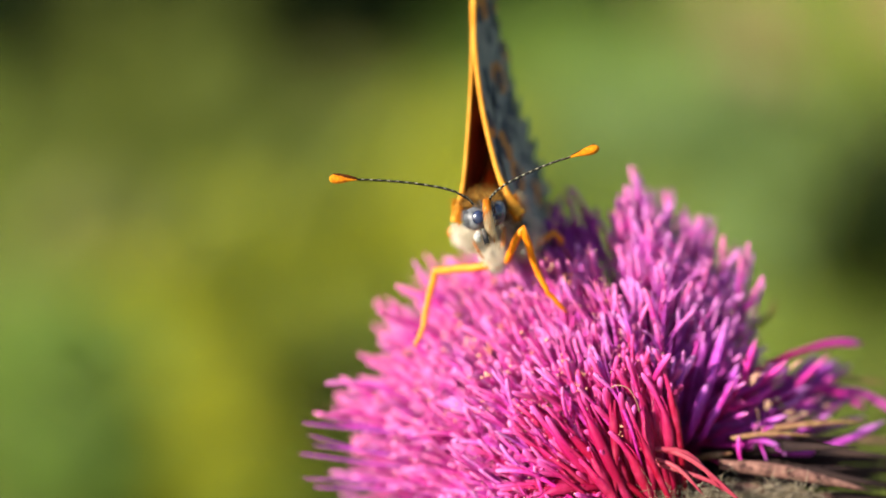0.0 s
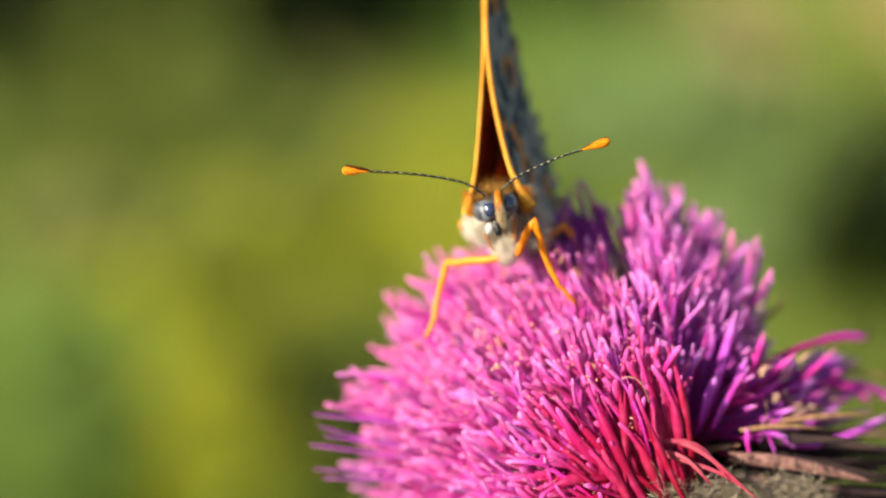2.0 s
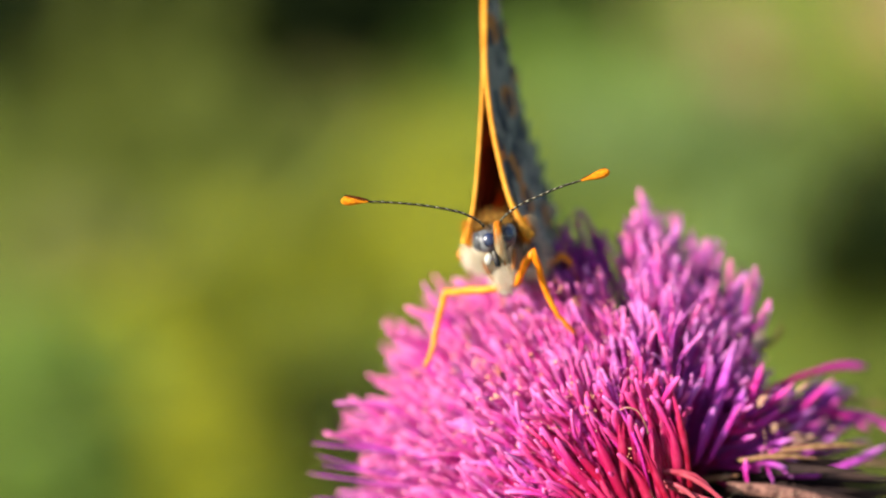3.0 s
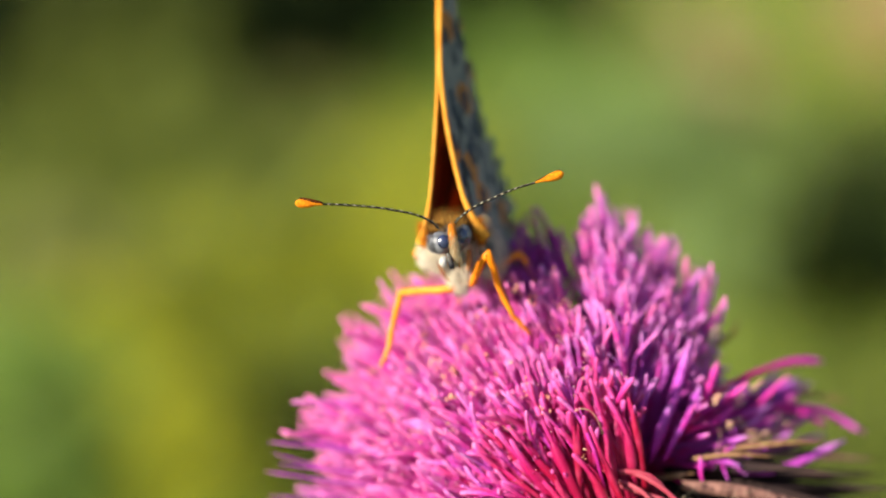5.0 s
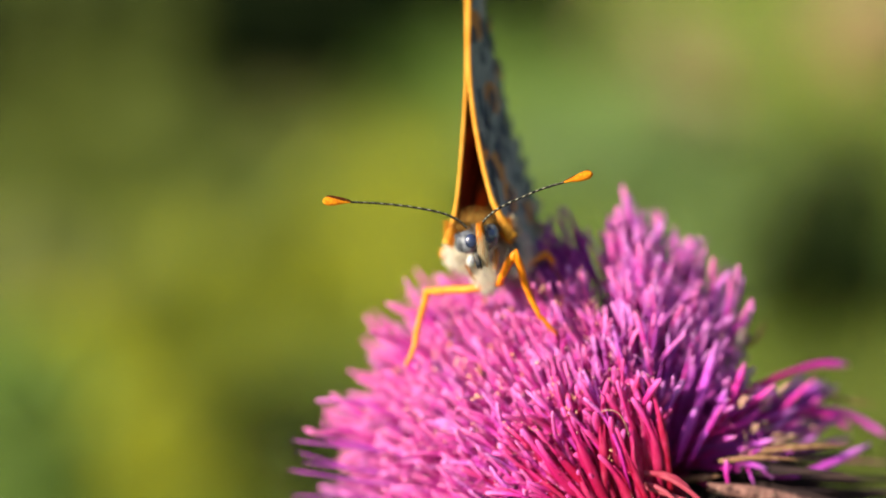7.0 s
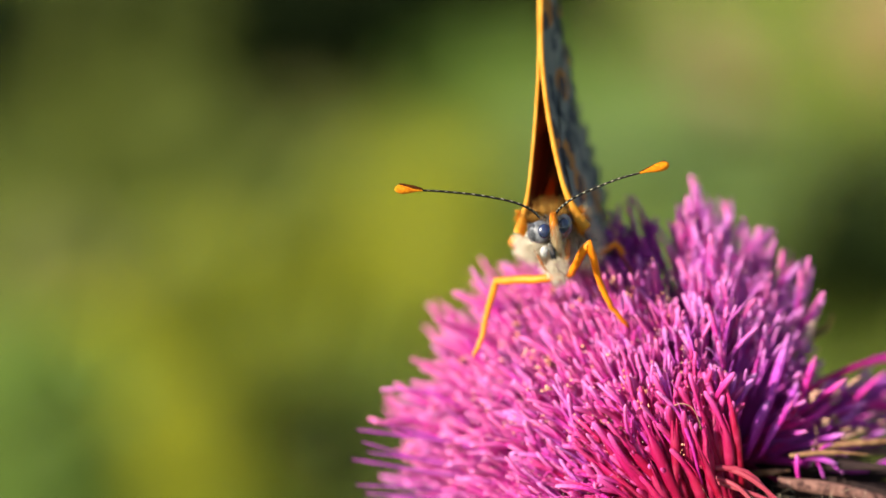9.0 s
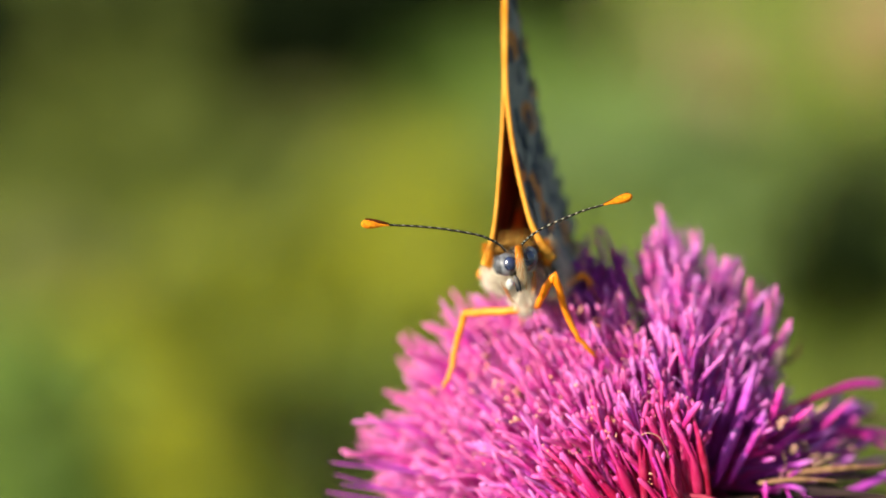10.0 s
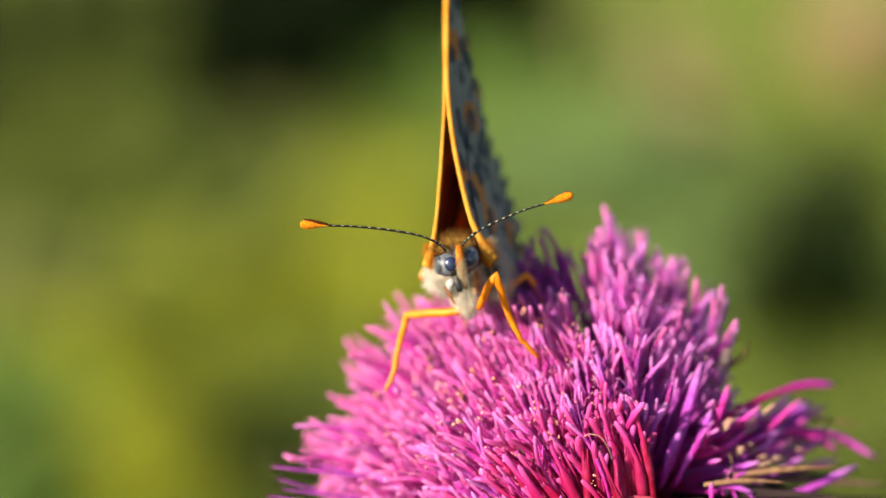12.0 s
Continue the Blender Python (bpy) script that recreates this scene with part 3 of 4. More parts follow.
def floret_shape(kind, length, seed):
    """One floret along +z, bent towards +x, in millimetres."""
    r = random.Random(seed)
    bend, wob, sway = r.uniform(-0.6, 2.2) * length / 15, r.uniform(-0.9, 0.9), r.uniform(0, 6.28)
    crook = Vector((r.gauss(0, 0.6), r.gauss(0, 0.6), 0))

    def at(z):
        t = z / length
        return Vector((-bend * 1.6 * t * (1 - t) + wob * 0.22 * math.sin(t * 7.0 + sway), wob * 0.35 * math.sin(t * 3.1), z)) + crook * (max(0.0, z - length + 3.5) / 3.5) ** 2

    def shaft(stops, sides=6):
        path = [at(z) for z, _ in stops]
        return tube(path, [w for _, w in stops], sides)

    pieces = []
    g = r.uniform(0.85, 1.15)
    if kind == "style":
        # a corolla tube, then a blunt granular style with a faint collar
        n = length
        knobs = [(n - 1.75 + 0.25 * i, r.uniform(0.125, 0.175) * g) for i in range(7)]
        pieces.append(shaft([(0, .10), (n * .35, .11), (n * .6, .13), (n - 2.6, .16 * g), (n - 1.9, .12 * g)] + knobs + [(n - .07, .105 * g), (n, .03)]))
        for k in range(r.choice((1, 2, 3))):
            a = r.random() * 6.28
            s = Vector((math.cos(a), math.sin(a), 0))
            ln, out = r.uniform(1.2, 2.4), r.uniform(0.15, 0.6)
            z0 = n - r.uniform(2.6, 3.2)
            pieces.append(strip([at(z0) + s * .1, at(z0 + ln * .5) + s * (.16 + out * .35), at(z0 + ln) + s * (.18 + out)], r.uniform(.07, .1), 0.45))
    elif kind == "lobed":
        n = length
        z0 = n - r.uniform(3.0, 4.6)
        pieces.append(shaft([(0, .10), (n * .3, .11), (z0 * .8, .13), (z0, .18), (z0 + .25, .17)]))
        if r.random() < 0.6:
            pieces.append(shaft([(z0, .10), (n - 1.8, .10), (n - 1.5, .14 * g), (n - .2, .13 * g), (n, .03)], 5))
        lobes = r.choice((4, 5, 5))
        for k in range(lobes):
            a = 6.28 * k / lobes + r.gauss(0, 0.25)
            s = Vector((math.cos(a), math.sin(a), 0))
            side = Vector((-s.y, s.x, 0)) * r.gauss(0, 0.3)
            ln, out, curl = (n - z0) * r.uniform(0.7, 1.05), r.uniform(0.1, 0.65), r.uniform(-0.5, 0.7)
            pts = [at(z0) + s * .12, at(z0 + ln * .4) + s * (.18 + out * .35), at(z0 + ln * .8) + s * (.2 + out) + side, at(min(n, z0 + ln * (1 - .15 * abs(curl)))) + s * (.2 + out + curl * .6) + side * 2]
            pieces.append(strip(pts, r.uniform(.085, .125), 0.4))
    elif kind == "bud":
        n = length
        pieces.append(shaft([(0, .11), (n * .4, .13), (n - 3.2, .15), (n - 1.8, .17), (n - 1.2, .185 * g), (n - .6, .20 * g), (n - .15, .17 * g), (n, .05)], 7))
    else:
        # a broad crimson corolla out of which a narrower blunt style stands
        n = length
        z0 = n - r.uniform(2.2, 3.6)
        pieces.append(shaft([(0, .18), (n * .25, .26), (n * .5, .36 * g), (z0 - .8, .37 * g), (z0 - .1, .26 * g), (z0 + .25, .17), (n - 1.2, .16), (n - .9, .19 * g), (n - .25, .175 * g), (n - .06, .13), (n, .04)], 8))
        for k in range(2):
            a = r.random() * 6.28
            s = Vector((math.cos(a), math.sin(a), 0))
            ln = r.uniform(0.7, 1.6)
            pieces.append(strip([at(z0 - .7) + s * .28 * g, at(z0 + ln * .3) + s * .3, at(z0 + ln) + s * r.uniform(.2, .45)], r.uniform(.07, .12), 0.45))
    v, f, u = joined(pieces)
    return v, f, [(a, max(0.0, min(1.0, p.z / length))) for (a, _), p in zip(u, v)]


KINDS = ["style"] * 6 + ["lobed"] * 7 + ["bud"] * 3 + ["broad"] * 3
SHAPES = [[floret_shape(k, n, i * 7 + j) for i, k in enumerate(KINDS)] for j, n in enumerate(SIZES)]
# how far the head reaches from its heart, by the angle from the shaded flank over the top
REACH = [(56, 11.6), (64, 12.8), (68, 14.6), (73, 16.0), (78, 16.6), (83, 17.9), (88, 18.7), (92, 19.6), (97, 20.8), (102, 19.2), (108, 19.4),
         (115, 20.1), (124, 20.9), (136, 21.8), (142, 22.9), (154, 23.4), (160, 23.6), (165, 24.1), (178, 24.0), (198, 23.6)]
HEART = Vector((4.8, 0.0, 3.0))


def reach(angle):
    return float(np.interp(angle, [a for a, _ in REACH], [b for _, b in REACH]))


def floret_poses():
    """Base, tip, outward way, kind and tone of each floret."""
    r = random.Random(21)
    res = []
    golden = 0.6180339887
    count = 1500
    for i in range(count):
        angle = 56 + (198 - 56) * ((i * golden) % 1.0) + r.gauss(0, 0.8)
        s = ((i + 0.5) / count) ** 0.43 * r.uniform(0.95, 1.05)
        if angle < 62 and r.random() < 0.5:
            continue
        a = radians(angle)
        full = reach(angle)
        rho = s * full
        if s > 0.86:
            rho *= r.choice((0.88, 0.93, 0.97, 1.0, 1.03))
        x, z = HEART.x + math.cos(a) * rho, HEART.z + math.sin(a) * rho
        if rho < 6.8 + r.gauss(0, 0.8):
            continue
        # the heart of the head opens to the front; the crown behind the butterfly stands free
        if -1.0 < x < 0.5 and z > 15.6:
            continue
        if x > 1.5 and r.random() < (0.44 if s < 0.82 else 0.66):
            continue
        if x > 4.2 and rho < 9.0 and r.random() < 0.88:
            continue
        lift = max(0.0, min(1.0, (z - 9.0) / 4.0))
        y = -14.2 + 8.6 * s ** 4 + 1.5 * lift + r.gauss(0, 0.7)
        if x > 2:
            y += 0.28 * (x - 2)
        if x < -7:
            y += 0.28 * (-7 - x)
        # the florets lie along the dome, rising from a floor that slopes down to the sunny side
        k = max(0.0, min(1.0, (angle - 62) / 120 + r.gauss(0, 0.09)))
        deep = r.uniform(-0.2, 1.6) + 1.5 * s
        base = Vector((4.4 - 3.2 * k + r.gauss(0, 0.5), min(y + deep, 2.0), 1.9 - 3.8 * k + r.gauss(0, 0.4)))
        if x > 2.5:
            base.x -= min(2.4, 0.5 * (x - 2.5)) + r.gauss(0, 0.4)
            base.y += min(3.0, 1.5 * (x - 2.5))
        if rho < 9.0:
            base += Vector((0.1, -0.4, 0.9))
        tip = Vector((x, y, z))
        low = rho < 7.8 + 4.8 * max(0.0, min(1.0, (angle - 100) / 60)) + r.gauss(0, 1.5) and x < 5.4
        if low:
            kind = r.choices(("style", "lobed", "bud", "broad"), (1.5, 0.6, 2, 6))[0]
        elif x > 3 + r.gauss(0, 1.5):
            kind = r.choices(("style", "lobed", "bud"), (5, 8, 0.4))[0]
        else:
            kind = r.choices(("style", "lobed", "bud"), (6, 5 if angle < 145 else 2, 1.6))[0]
        tone = "crimson" if low else ("flank_shade" if x + r.gauss(0, 2.5) > 1.5 else "pink")
        # florets beside the wings get the wing shade as a dark violet tone
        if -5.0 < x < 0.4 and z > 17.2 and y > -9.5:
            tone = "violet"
        res.append((base, tip, kind, tone))
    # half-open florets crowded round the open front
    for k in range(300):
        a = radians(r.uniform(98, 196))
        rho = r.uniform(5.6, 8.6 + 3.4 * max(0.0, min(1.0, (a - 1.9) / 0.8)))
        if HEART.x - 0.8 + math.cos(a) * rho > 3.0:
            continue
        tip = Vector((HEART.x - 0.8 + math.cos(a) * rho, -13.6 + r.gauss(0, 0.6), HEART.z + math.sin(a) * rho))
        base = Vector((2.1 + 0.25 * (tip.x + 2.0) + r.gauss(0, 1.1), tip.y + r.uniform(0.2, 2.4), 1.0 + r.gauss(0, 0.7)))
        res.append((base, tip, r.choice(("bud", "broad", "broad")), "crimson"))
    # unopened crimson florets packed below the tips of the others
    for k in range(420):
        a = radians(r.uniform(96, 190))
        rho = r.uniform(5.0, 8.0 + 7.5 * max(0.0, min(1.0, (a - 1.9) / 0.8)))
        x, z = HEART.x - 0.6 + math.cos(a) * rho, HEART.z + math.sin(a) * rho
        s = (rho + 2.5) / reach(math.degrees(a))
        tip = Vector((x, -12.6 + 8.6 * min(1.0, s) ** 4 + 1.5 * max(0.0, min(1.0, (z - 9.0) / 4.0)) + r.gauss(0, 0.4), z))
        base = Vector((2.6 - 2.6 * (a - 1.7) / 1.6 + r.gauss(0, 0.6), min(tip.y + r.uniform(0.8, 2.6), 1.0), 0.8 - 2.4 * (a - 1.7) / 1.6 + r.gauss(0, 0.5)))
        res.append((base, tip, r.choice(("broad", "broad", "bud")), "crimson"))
    # the far half of the dome
    for i in range(520):
        angle = 40 + 170 * ((i * golden) % 1.0)
        a = radians(angle)
        far = r.random()
        rho = max(9.0, reach(angle)) * math.sqrt(1 - 0.75 * far ** 2) * (r.uniform(0.86, 0.97) if angle > 105 else r.uniform(0.6, 0.85))
        x, z = HEART.x + math.cos(a) * rho, HEART.z + math.sin(a) * rho
        if -1.6 < x < 0.9 and z > 13.5:
            continue
        tip = Vector((x, -5.0 + 15.0 * far + r.gauss(0, 0.6), z))
        base = Vector((HEART.x + math.cos(a) * 5.5, -2.0 + 7.0 * far, 0.5))
        res.append((base, tip, r.choice(("style", "lobed")), "flank_shade" if x > 3 else ("violet" if x > -5.5 and z > 15.5 else "pink")))
    # a few long florets that stand above the crown
    for x, y, z in ((2.15, -4.0, 23.9), (0.75, -6.0, 21.4), (1.3, -6.4, 22.3), (3.2, -5.2, 21.6), (4.5, -4.6, 22.0), (5.8, -5.0, 20.9), (7.1, -5.0, 20.2), (8.4, -6.0, 18.8), (9.75, -7.0, 18.2),
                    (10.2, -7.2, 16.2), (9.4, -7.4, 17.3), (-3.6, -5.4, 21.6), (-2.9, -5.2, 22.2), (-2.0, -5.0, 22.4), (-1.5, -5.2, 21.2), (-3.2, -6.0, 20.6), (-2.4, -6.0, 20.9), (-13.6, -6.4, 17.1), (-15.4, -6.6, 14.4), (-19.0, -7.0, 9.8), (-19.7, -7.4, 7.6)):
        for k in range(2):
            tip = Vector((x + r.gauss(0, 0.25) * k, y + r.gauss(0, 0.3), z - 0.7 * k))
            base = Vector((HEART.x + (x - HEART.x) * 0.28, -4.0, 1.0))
            res.append((base, tip, "crown" if 0 < x < 8 else "style", "violet" if -5 < x < 0.9 else ("flank_shade" if x > 2 and k else "pink")))
    return res


def floret_matrix(base, tip, length, r, wide=1.0):
    """A turn and stretch that sets a floret of that length from base to tip, bowed away from the head's axis."""
    z = (tip - base).normalized()
    out = Vector((base.x - HEART.x, base.y + 2.0, 0.15)).normalized()
    x = (out - z * out.dot(z)).normalized()
    x = Matrix.Rotation(r.gauss(0, 0.6), 3, z) @ x
    y = z.cross(x)
    k = (tip - base).length / length
    g = r.uniform(0.7, 1.15) * wide
    return Matrix(((x.x * g, y.x * g, z.x * k, base.x), (x.y * g, y.y * g, z.y * k, base.y), (x.z * g, y.z * g, z.z * k, base.z), (0, 0, 0, 1)))


def rod(points, width, sides=7):
    """A loose floret: a slender tube that swells into a blunt style."""
    return tube(spline(points, 12), [e * width for e in (.6, .6, .62, .65, .7, .75, .8, .72, .98, 1.0, .98, .95, .3)], sides)


def thistle():
    root = new("thistle_flower")
    root.matrix_basis = BASE
    r = random.Random(5)
    poses = floret_poses()
    tones = {"pink": M_FLORET, "flank_shade": M_FLANK_SHADE, "crimson": M_CRIMSON, "violet": M_SHADE_VIOLET}
    masses = {"pink": ([], [], [], [0], M_FLORETS, "dense magenta thistle florets"), "flank_shade": ([], [], [], [0], M_FLANK_SHADES, "violet thistle florets, flank shade in their colour"),
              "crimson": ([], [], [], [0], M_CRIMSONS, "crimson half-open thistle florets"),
              "violet": ([], [], [], [0], M_SHADE_VIOLET, "thistle florets with the butterfly shade in their dark violet")}
    # the florets nearest to the open front of the head are single parts
    order = sorted(range(len(poses)), key=lambda i: poses[i][1].y - 0.05 * poses[i][1].z)
    single = set(order[:300])
    meshes = {}
    arrays = [[(np.array([tuple(p) for p in s[0]]), s[1], np.array(s[2])) for s in row] for row in SHAPES]
    tips = []
    for i, (base, tip, kind, tone) in enumerate(poses):
        reach_mm = (tip - base).length
        j = min(range(3), key=lambda q: abs(SIZES[q] - reach_mm))
        k = r.choice([q for q, name in enumerate(KINDS) if name == ("style" if kind == "crown" else kind)])
        m = floret_matrix(base, tip, SIZES[j], r, 0.95 if kind == "broad" else (1.3 if kind == "crown" else 1.0))
        tips.append((tip, tone))
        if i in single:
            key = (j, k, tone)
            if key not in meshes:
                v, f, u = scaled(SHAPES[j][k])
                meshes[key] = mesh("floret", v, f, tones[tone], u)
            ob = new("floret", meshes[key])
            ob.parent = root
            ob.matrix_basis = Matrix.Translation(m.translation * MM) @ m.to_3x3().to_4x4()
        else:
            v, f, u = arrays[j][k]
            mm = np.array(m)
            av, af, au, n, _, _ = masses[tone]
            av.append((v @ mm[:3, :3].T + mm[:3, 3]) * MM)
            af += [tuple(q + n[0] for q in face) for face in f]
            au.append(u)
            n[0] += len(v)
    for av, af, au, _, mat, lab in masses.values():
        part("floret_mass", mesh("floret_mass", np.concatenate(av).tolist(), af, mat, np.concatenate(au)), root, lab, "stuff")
    # receptacle and involucre
    make("receptacle", ellipsoid((3.4, -2.5, -0.8), (8.2, 7.6, 3.5), rough=0.08), M_CORE, root, label="dark red-brown receptacle")
    make("involucre", ellipsoid((2.6, -1.0, -7.0), (9.0, 8.6, 8.4), rough=0.05), M_BRACT, root, label="grey-green bulging involucre")
    bl = []
    for k in range(3):
        pts = [Vector((0, 0, 0)), Vector((0.3, 0, 3.2)), Vector((1.2 + 0.5 * k, 0, 6.5))]
        bl.append(mesh("bract", *scaled(tube(spline(pts, 5), [1.0, 1.5, 1.4, 1.0, 0.5, 0.1], 6, 0.28, (0, 1, 0)))[:2], M_BRACT))
    for ring, (z, rad, n) in enumerate(((-14.5, 6.6, 12), (-11.5, 8.4, 15), (-8.5, 9.0, 17), (-6.0, 8.8, 17))):
        for k in range(n):
            a = 6.283 * (k + 0.5 * (ring % 2)) / n
            ob = new("bract", bl[(k + ring) % 3])
            ob.parent = root
            tilt = (0.55, 0.25, 0.02, 0.12)[ring]
            ob.matrix_basis = Matrix.Translation(Vector((rad * math.cos(a) + 2.6, rad * math.sin(a) - 1.0, z)) * MM) @ Matrix.Rotation(a, 4, "Z") @ Matrix.Rotation(tilt + r.gauss(0, 0.06), 4, "Y")
    # dry spiny bracts that spread from the shaded flank
    DRY = [
        ((6.70, -11.8, 3.57), (11.17, -12.0, 3.00), (16.73, -11.4, 1.68), 0.46),
        ((7.55, -11.4, 5.25), (10.16, -11.6, 5.53), (13.15, -11.2, 5.31), 0.18),
        ((9.78, -9.6, 5.66), (13.19, -9.8, 6.05), (17.02, -9.2, 6.15), 0.2),
        ((4.85, -9.0, 3.75), (6.44, -11.0, 4.11), (7.74, -11.0, 4.26), 0.22),
        ((9.3, -3.0, 4.59), (14.06, -4.0, 4.78), (22.10, -3.0, 4.22), 0.35),
        ((5.4, -10.0, 1.99), (9.20, -10.0, 1.62), (16.34, -8.0, 0.81), 0.5),
        ((6.44, 3.0, 9.87), (10.9, -4.0, 12.9), (11.5, -6.0, 14.6), 0.2),
        ((8.0, -2.0, 8.4), (15.5, -2.5, 8.9), (20.3, -2.0, 8.3), 0.2),
    ]
    for a, b, c, w in DRY:
        make("dry_bract", tube(spline([a, b, c], 10), [w * q for q in (0.7, 0.85, 1.0, 1.05, 1.0, 1.0, 0.9, 0.75, 0.55, 0.35, 0.08)], 7, 0.45), M_SPIKE if w < 0.34 else M_DRY, root, label="dry brown spiny bract")
    # added near-black bracts fill the shadowed hollow below the loose florets
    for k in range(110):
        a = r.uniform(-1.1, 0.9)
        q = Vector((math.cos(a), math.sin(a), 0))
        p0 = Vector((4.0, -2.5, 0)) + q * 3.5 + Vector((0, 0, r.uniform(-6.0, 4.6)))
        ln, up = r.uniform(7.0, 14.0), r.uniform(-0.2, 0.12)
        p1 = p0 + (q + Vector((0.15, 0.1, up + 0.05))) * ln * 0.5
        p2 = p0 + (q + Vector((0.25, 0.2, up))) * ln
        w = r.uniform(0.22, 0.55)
        make("dry_bract", tube(spline([p0, p1, p2], 8), [w * e for e in (0.8, 0.95, 1.0, 1.0, 0.95, 0.8, 0.6, 0.35, 0.06)], 7, 0.4), M_SHADEBRACT, root)
    PINK = [
        ((1.17, -14.0, 4.74), (4.22, -14.6, 4.49), (6.51, -15.0, 2.01), 0.2),
        ((2.28, -14.0, 4.91), (4.55, -14.8, 4.06), (7.64, -15.2, 1.43), 0.19),
        ((1.91, -14.0, 4.25), (3.62, -14.8, 3.56), (5.26, -15.0, 1.81), 0.17),
        ((3.24, -12.6, 5.76), (3.91, -13.0, 5.11), (4.09, -13.2, 3.94), 0.16),
        ((1.53, -14.0, 4.04), (5.82, -14.8, 2.66), (8.33, -15.0, 0.82), 0.15),
    ]
    for a, b, c, w in PINK:
        make("pink_bract", tube(spline([a, b, c], 8), [w * q for q in (0.6, 0.9, 1, 1, 1, 0.9, 0.7, 0.45, 0.1)], 7, 0.5), M_PINKBRACT, root, label="pink-red narrow bract")
    # long loose florets that spread from the shaded flank: where each starts, passes and ends, its width and tone
    foot = Vector((4.7, -6.2, 4.8))
    LOOSE = [
        ((9.6, -8.0, 9.4), (14.9, -4.6, 11.2), (17.9, -3.2, 11.25), 0.30, M_FLORET),
        ((10.0, -7.0, 8.6), (13.4, -5.6, 9.1), (16.0, -4.2, 10.0), 0.30, M_LILAC),
        ((10.5, -7.0, 7.7), (13.4, -5.6, 8.0), (15.9, -4.4, 9.05), 0.28, M_FLORET),
        ((11.0, -6.5, 7.6), (15.4, -4.6, 8.0), (17.9, -4.0, 6.8), 0.30, M_FLORET),
        ((11.0, -5.5, 8.0), (17.0, -3.6, 8.0), (20.9, -3.0, 6.1), 0.28, M_FLORET),
        ((7.4, -10.6, 7.4), (8.6, -10.2, 9.4), (9.6, -9.4, 11.7), 0.24, M_FLORET),
        ((6.6, -11.2, 7.0), (7.4, -11.2, 8.4), (8.2, -10.6, 10.1), 0.24, M_LILAC),
        ((7.2, -10.2, 7.6), (10.0, -8.8, 8.9), (12.2, -7.4, 9.7), 0.26, M_LILAC),
        ((7.0, -10.4, 6.9), (9.4, -9.4, 7.6), (11.9, -7.2, 9.3), 0.26, M_FLANK_SHADE),
        ((9.0, -9.4, 4.5), (13.6, -8.2, 4.1), (18.6, -7.0, 6.0), 0.29, M_LILAC),
        ((7.9, -10.6, 4.7), (9.2, -11.0, 5.1), (10.8, -11.2, 4.7), 0.20, M_LILAC),
        ((7.9, -11.2, 3.2), (8.0, -11.6, 4.4), (8.0, -11.6, 5.4), 0.16, M_LILAC),
        ((4.9, -11.2, 5.6), (6.0, -11.4, 8.4), (7.6, -10.4, 13.2), 0.34, M_LILAC),
        ((4.7, -11.4, 5.2), (5.2, -11.9, 7.2), (6.0, -11.9, 8.9), 0.30, M_LILAC),
        ((5.6, -11.0, 5.2), (6.3, -11.4, 6.6), (7.4, -11.2, 8.2), 0.26, M_FLANK_SHADE),
    ]
    for b, c, d, w, mat in LOOSE:
        start = foot.lerp(Vector(b), 0.15) + Vector((r.gauss(0, 0.5), r.gauss(0, 0.5), r.gauss(0, 0.4)))
        make("loose_floret", rod([start, b, c, d], w), mat, root, label="loose lilac-pink floret")
    for x, z in ((-20.9, 6.4), (-20.6, 5.6), (-20.0, 6.9), (-21.2, 4.3), (-20.2, 4.9), (-21.0, 2.6), (-20.3, 2.0)):
        end = Vector((x, r.uniform(-8.0, -6.0), z))
        make("loose_floret", rod([Vector((-6.0, -7.0, 0.6 + 0.3 * z)), Vector((-13.5 + r.gauss(0, 0.8), -8.2, 0.5 + 0.62 * z + r.gauss(0, 0.5))), end], r.uniform(0.07, 0.11), 6), M_SHADE_VIOLET, root, label="dark violet floret in the shade-toned colour")
    c00, c10, c01, c11 = Vector((8.0, -9.6, 10.2)), Vector((16.6, -3.0, 11.2)), Vector((8.4, -10.0, 6.2)), Vector((19.0, -3.4, 6.4))
    for k in range(90):
        p, q = r.random() ** 1.2, r.random()
        tip = c00.lerp(c10, p).lerp(c01.lerp(c11, p), q) + Vector((0, r.gauss(0.6, 1.4), r.gauss(0, 0.35)))
        p0 = foot + Vector((r.gauss(0, 0.7), r.gauss(0.6, 1.2), r.gauss(0, 0.7)))
        mid = p0.lerp(tip, 0.55) + Vector((r.gauss(0, 0.3), r.gauss(0, 0.3), r.gauss(-0.3, 0.4)))
        w = r.uniform(0.13, 0.22)
        # two in five are coloured dark for the shade within the spray
        dark = k % 5 in (0, 2)
        make("loose_floret", rod([p0, mid, tip], w, 6), M_SHADE_VIOLET if dark else (M_FLANK_SHADE, M_LILAC, M_FLORET)[k % 3], root, label="dark violet floret in the shade-toned colour" if dark else "")
    for k in range(20):
        p, q = 0.1 + r.random() * 0.6, r.uniform(0.2, 1.0)
        pt = c00.lerp(c10, p).lerp(c01.lerp(c11, p), q) + Vector((-0.6, r.gauss(-0.9, 0.6), r.gauss(0, 0.3)))
        way = (pt - foot).normalized() + Vector((0, r.gauss(0, 0.2), r.gauss(0, 0.2)))
        w = r.uniform(0.08, 0.16)
        ln = r.uniform(0.5, 1.3)
        make("pale_scale", tube([pt, pt + way * ln * 0.3, pt + way * ln * 0.7, pt + way * ln], [w * 0.5, w, w * 0.95, w * 0.3], 7), M_CREAM, root, label="small cream papery scale")
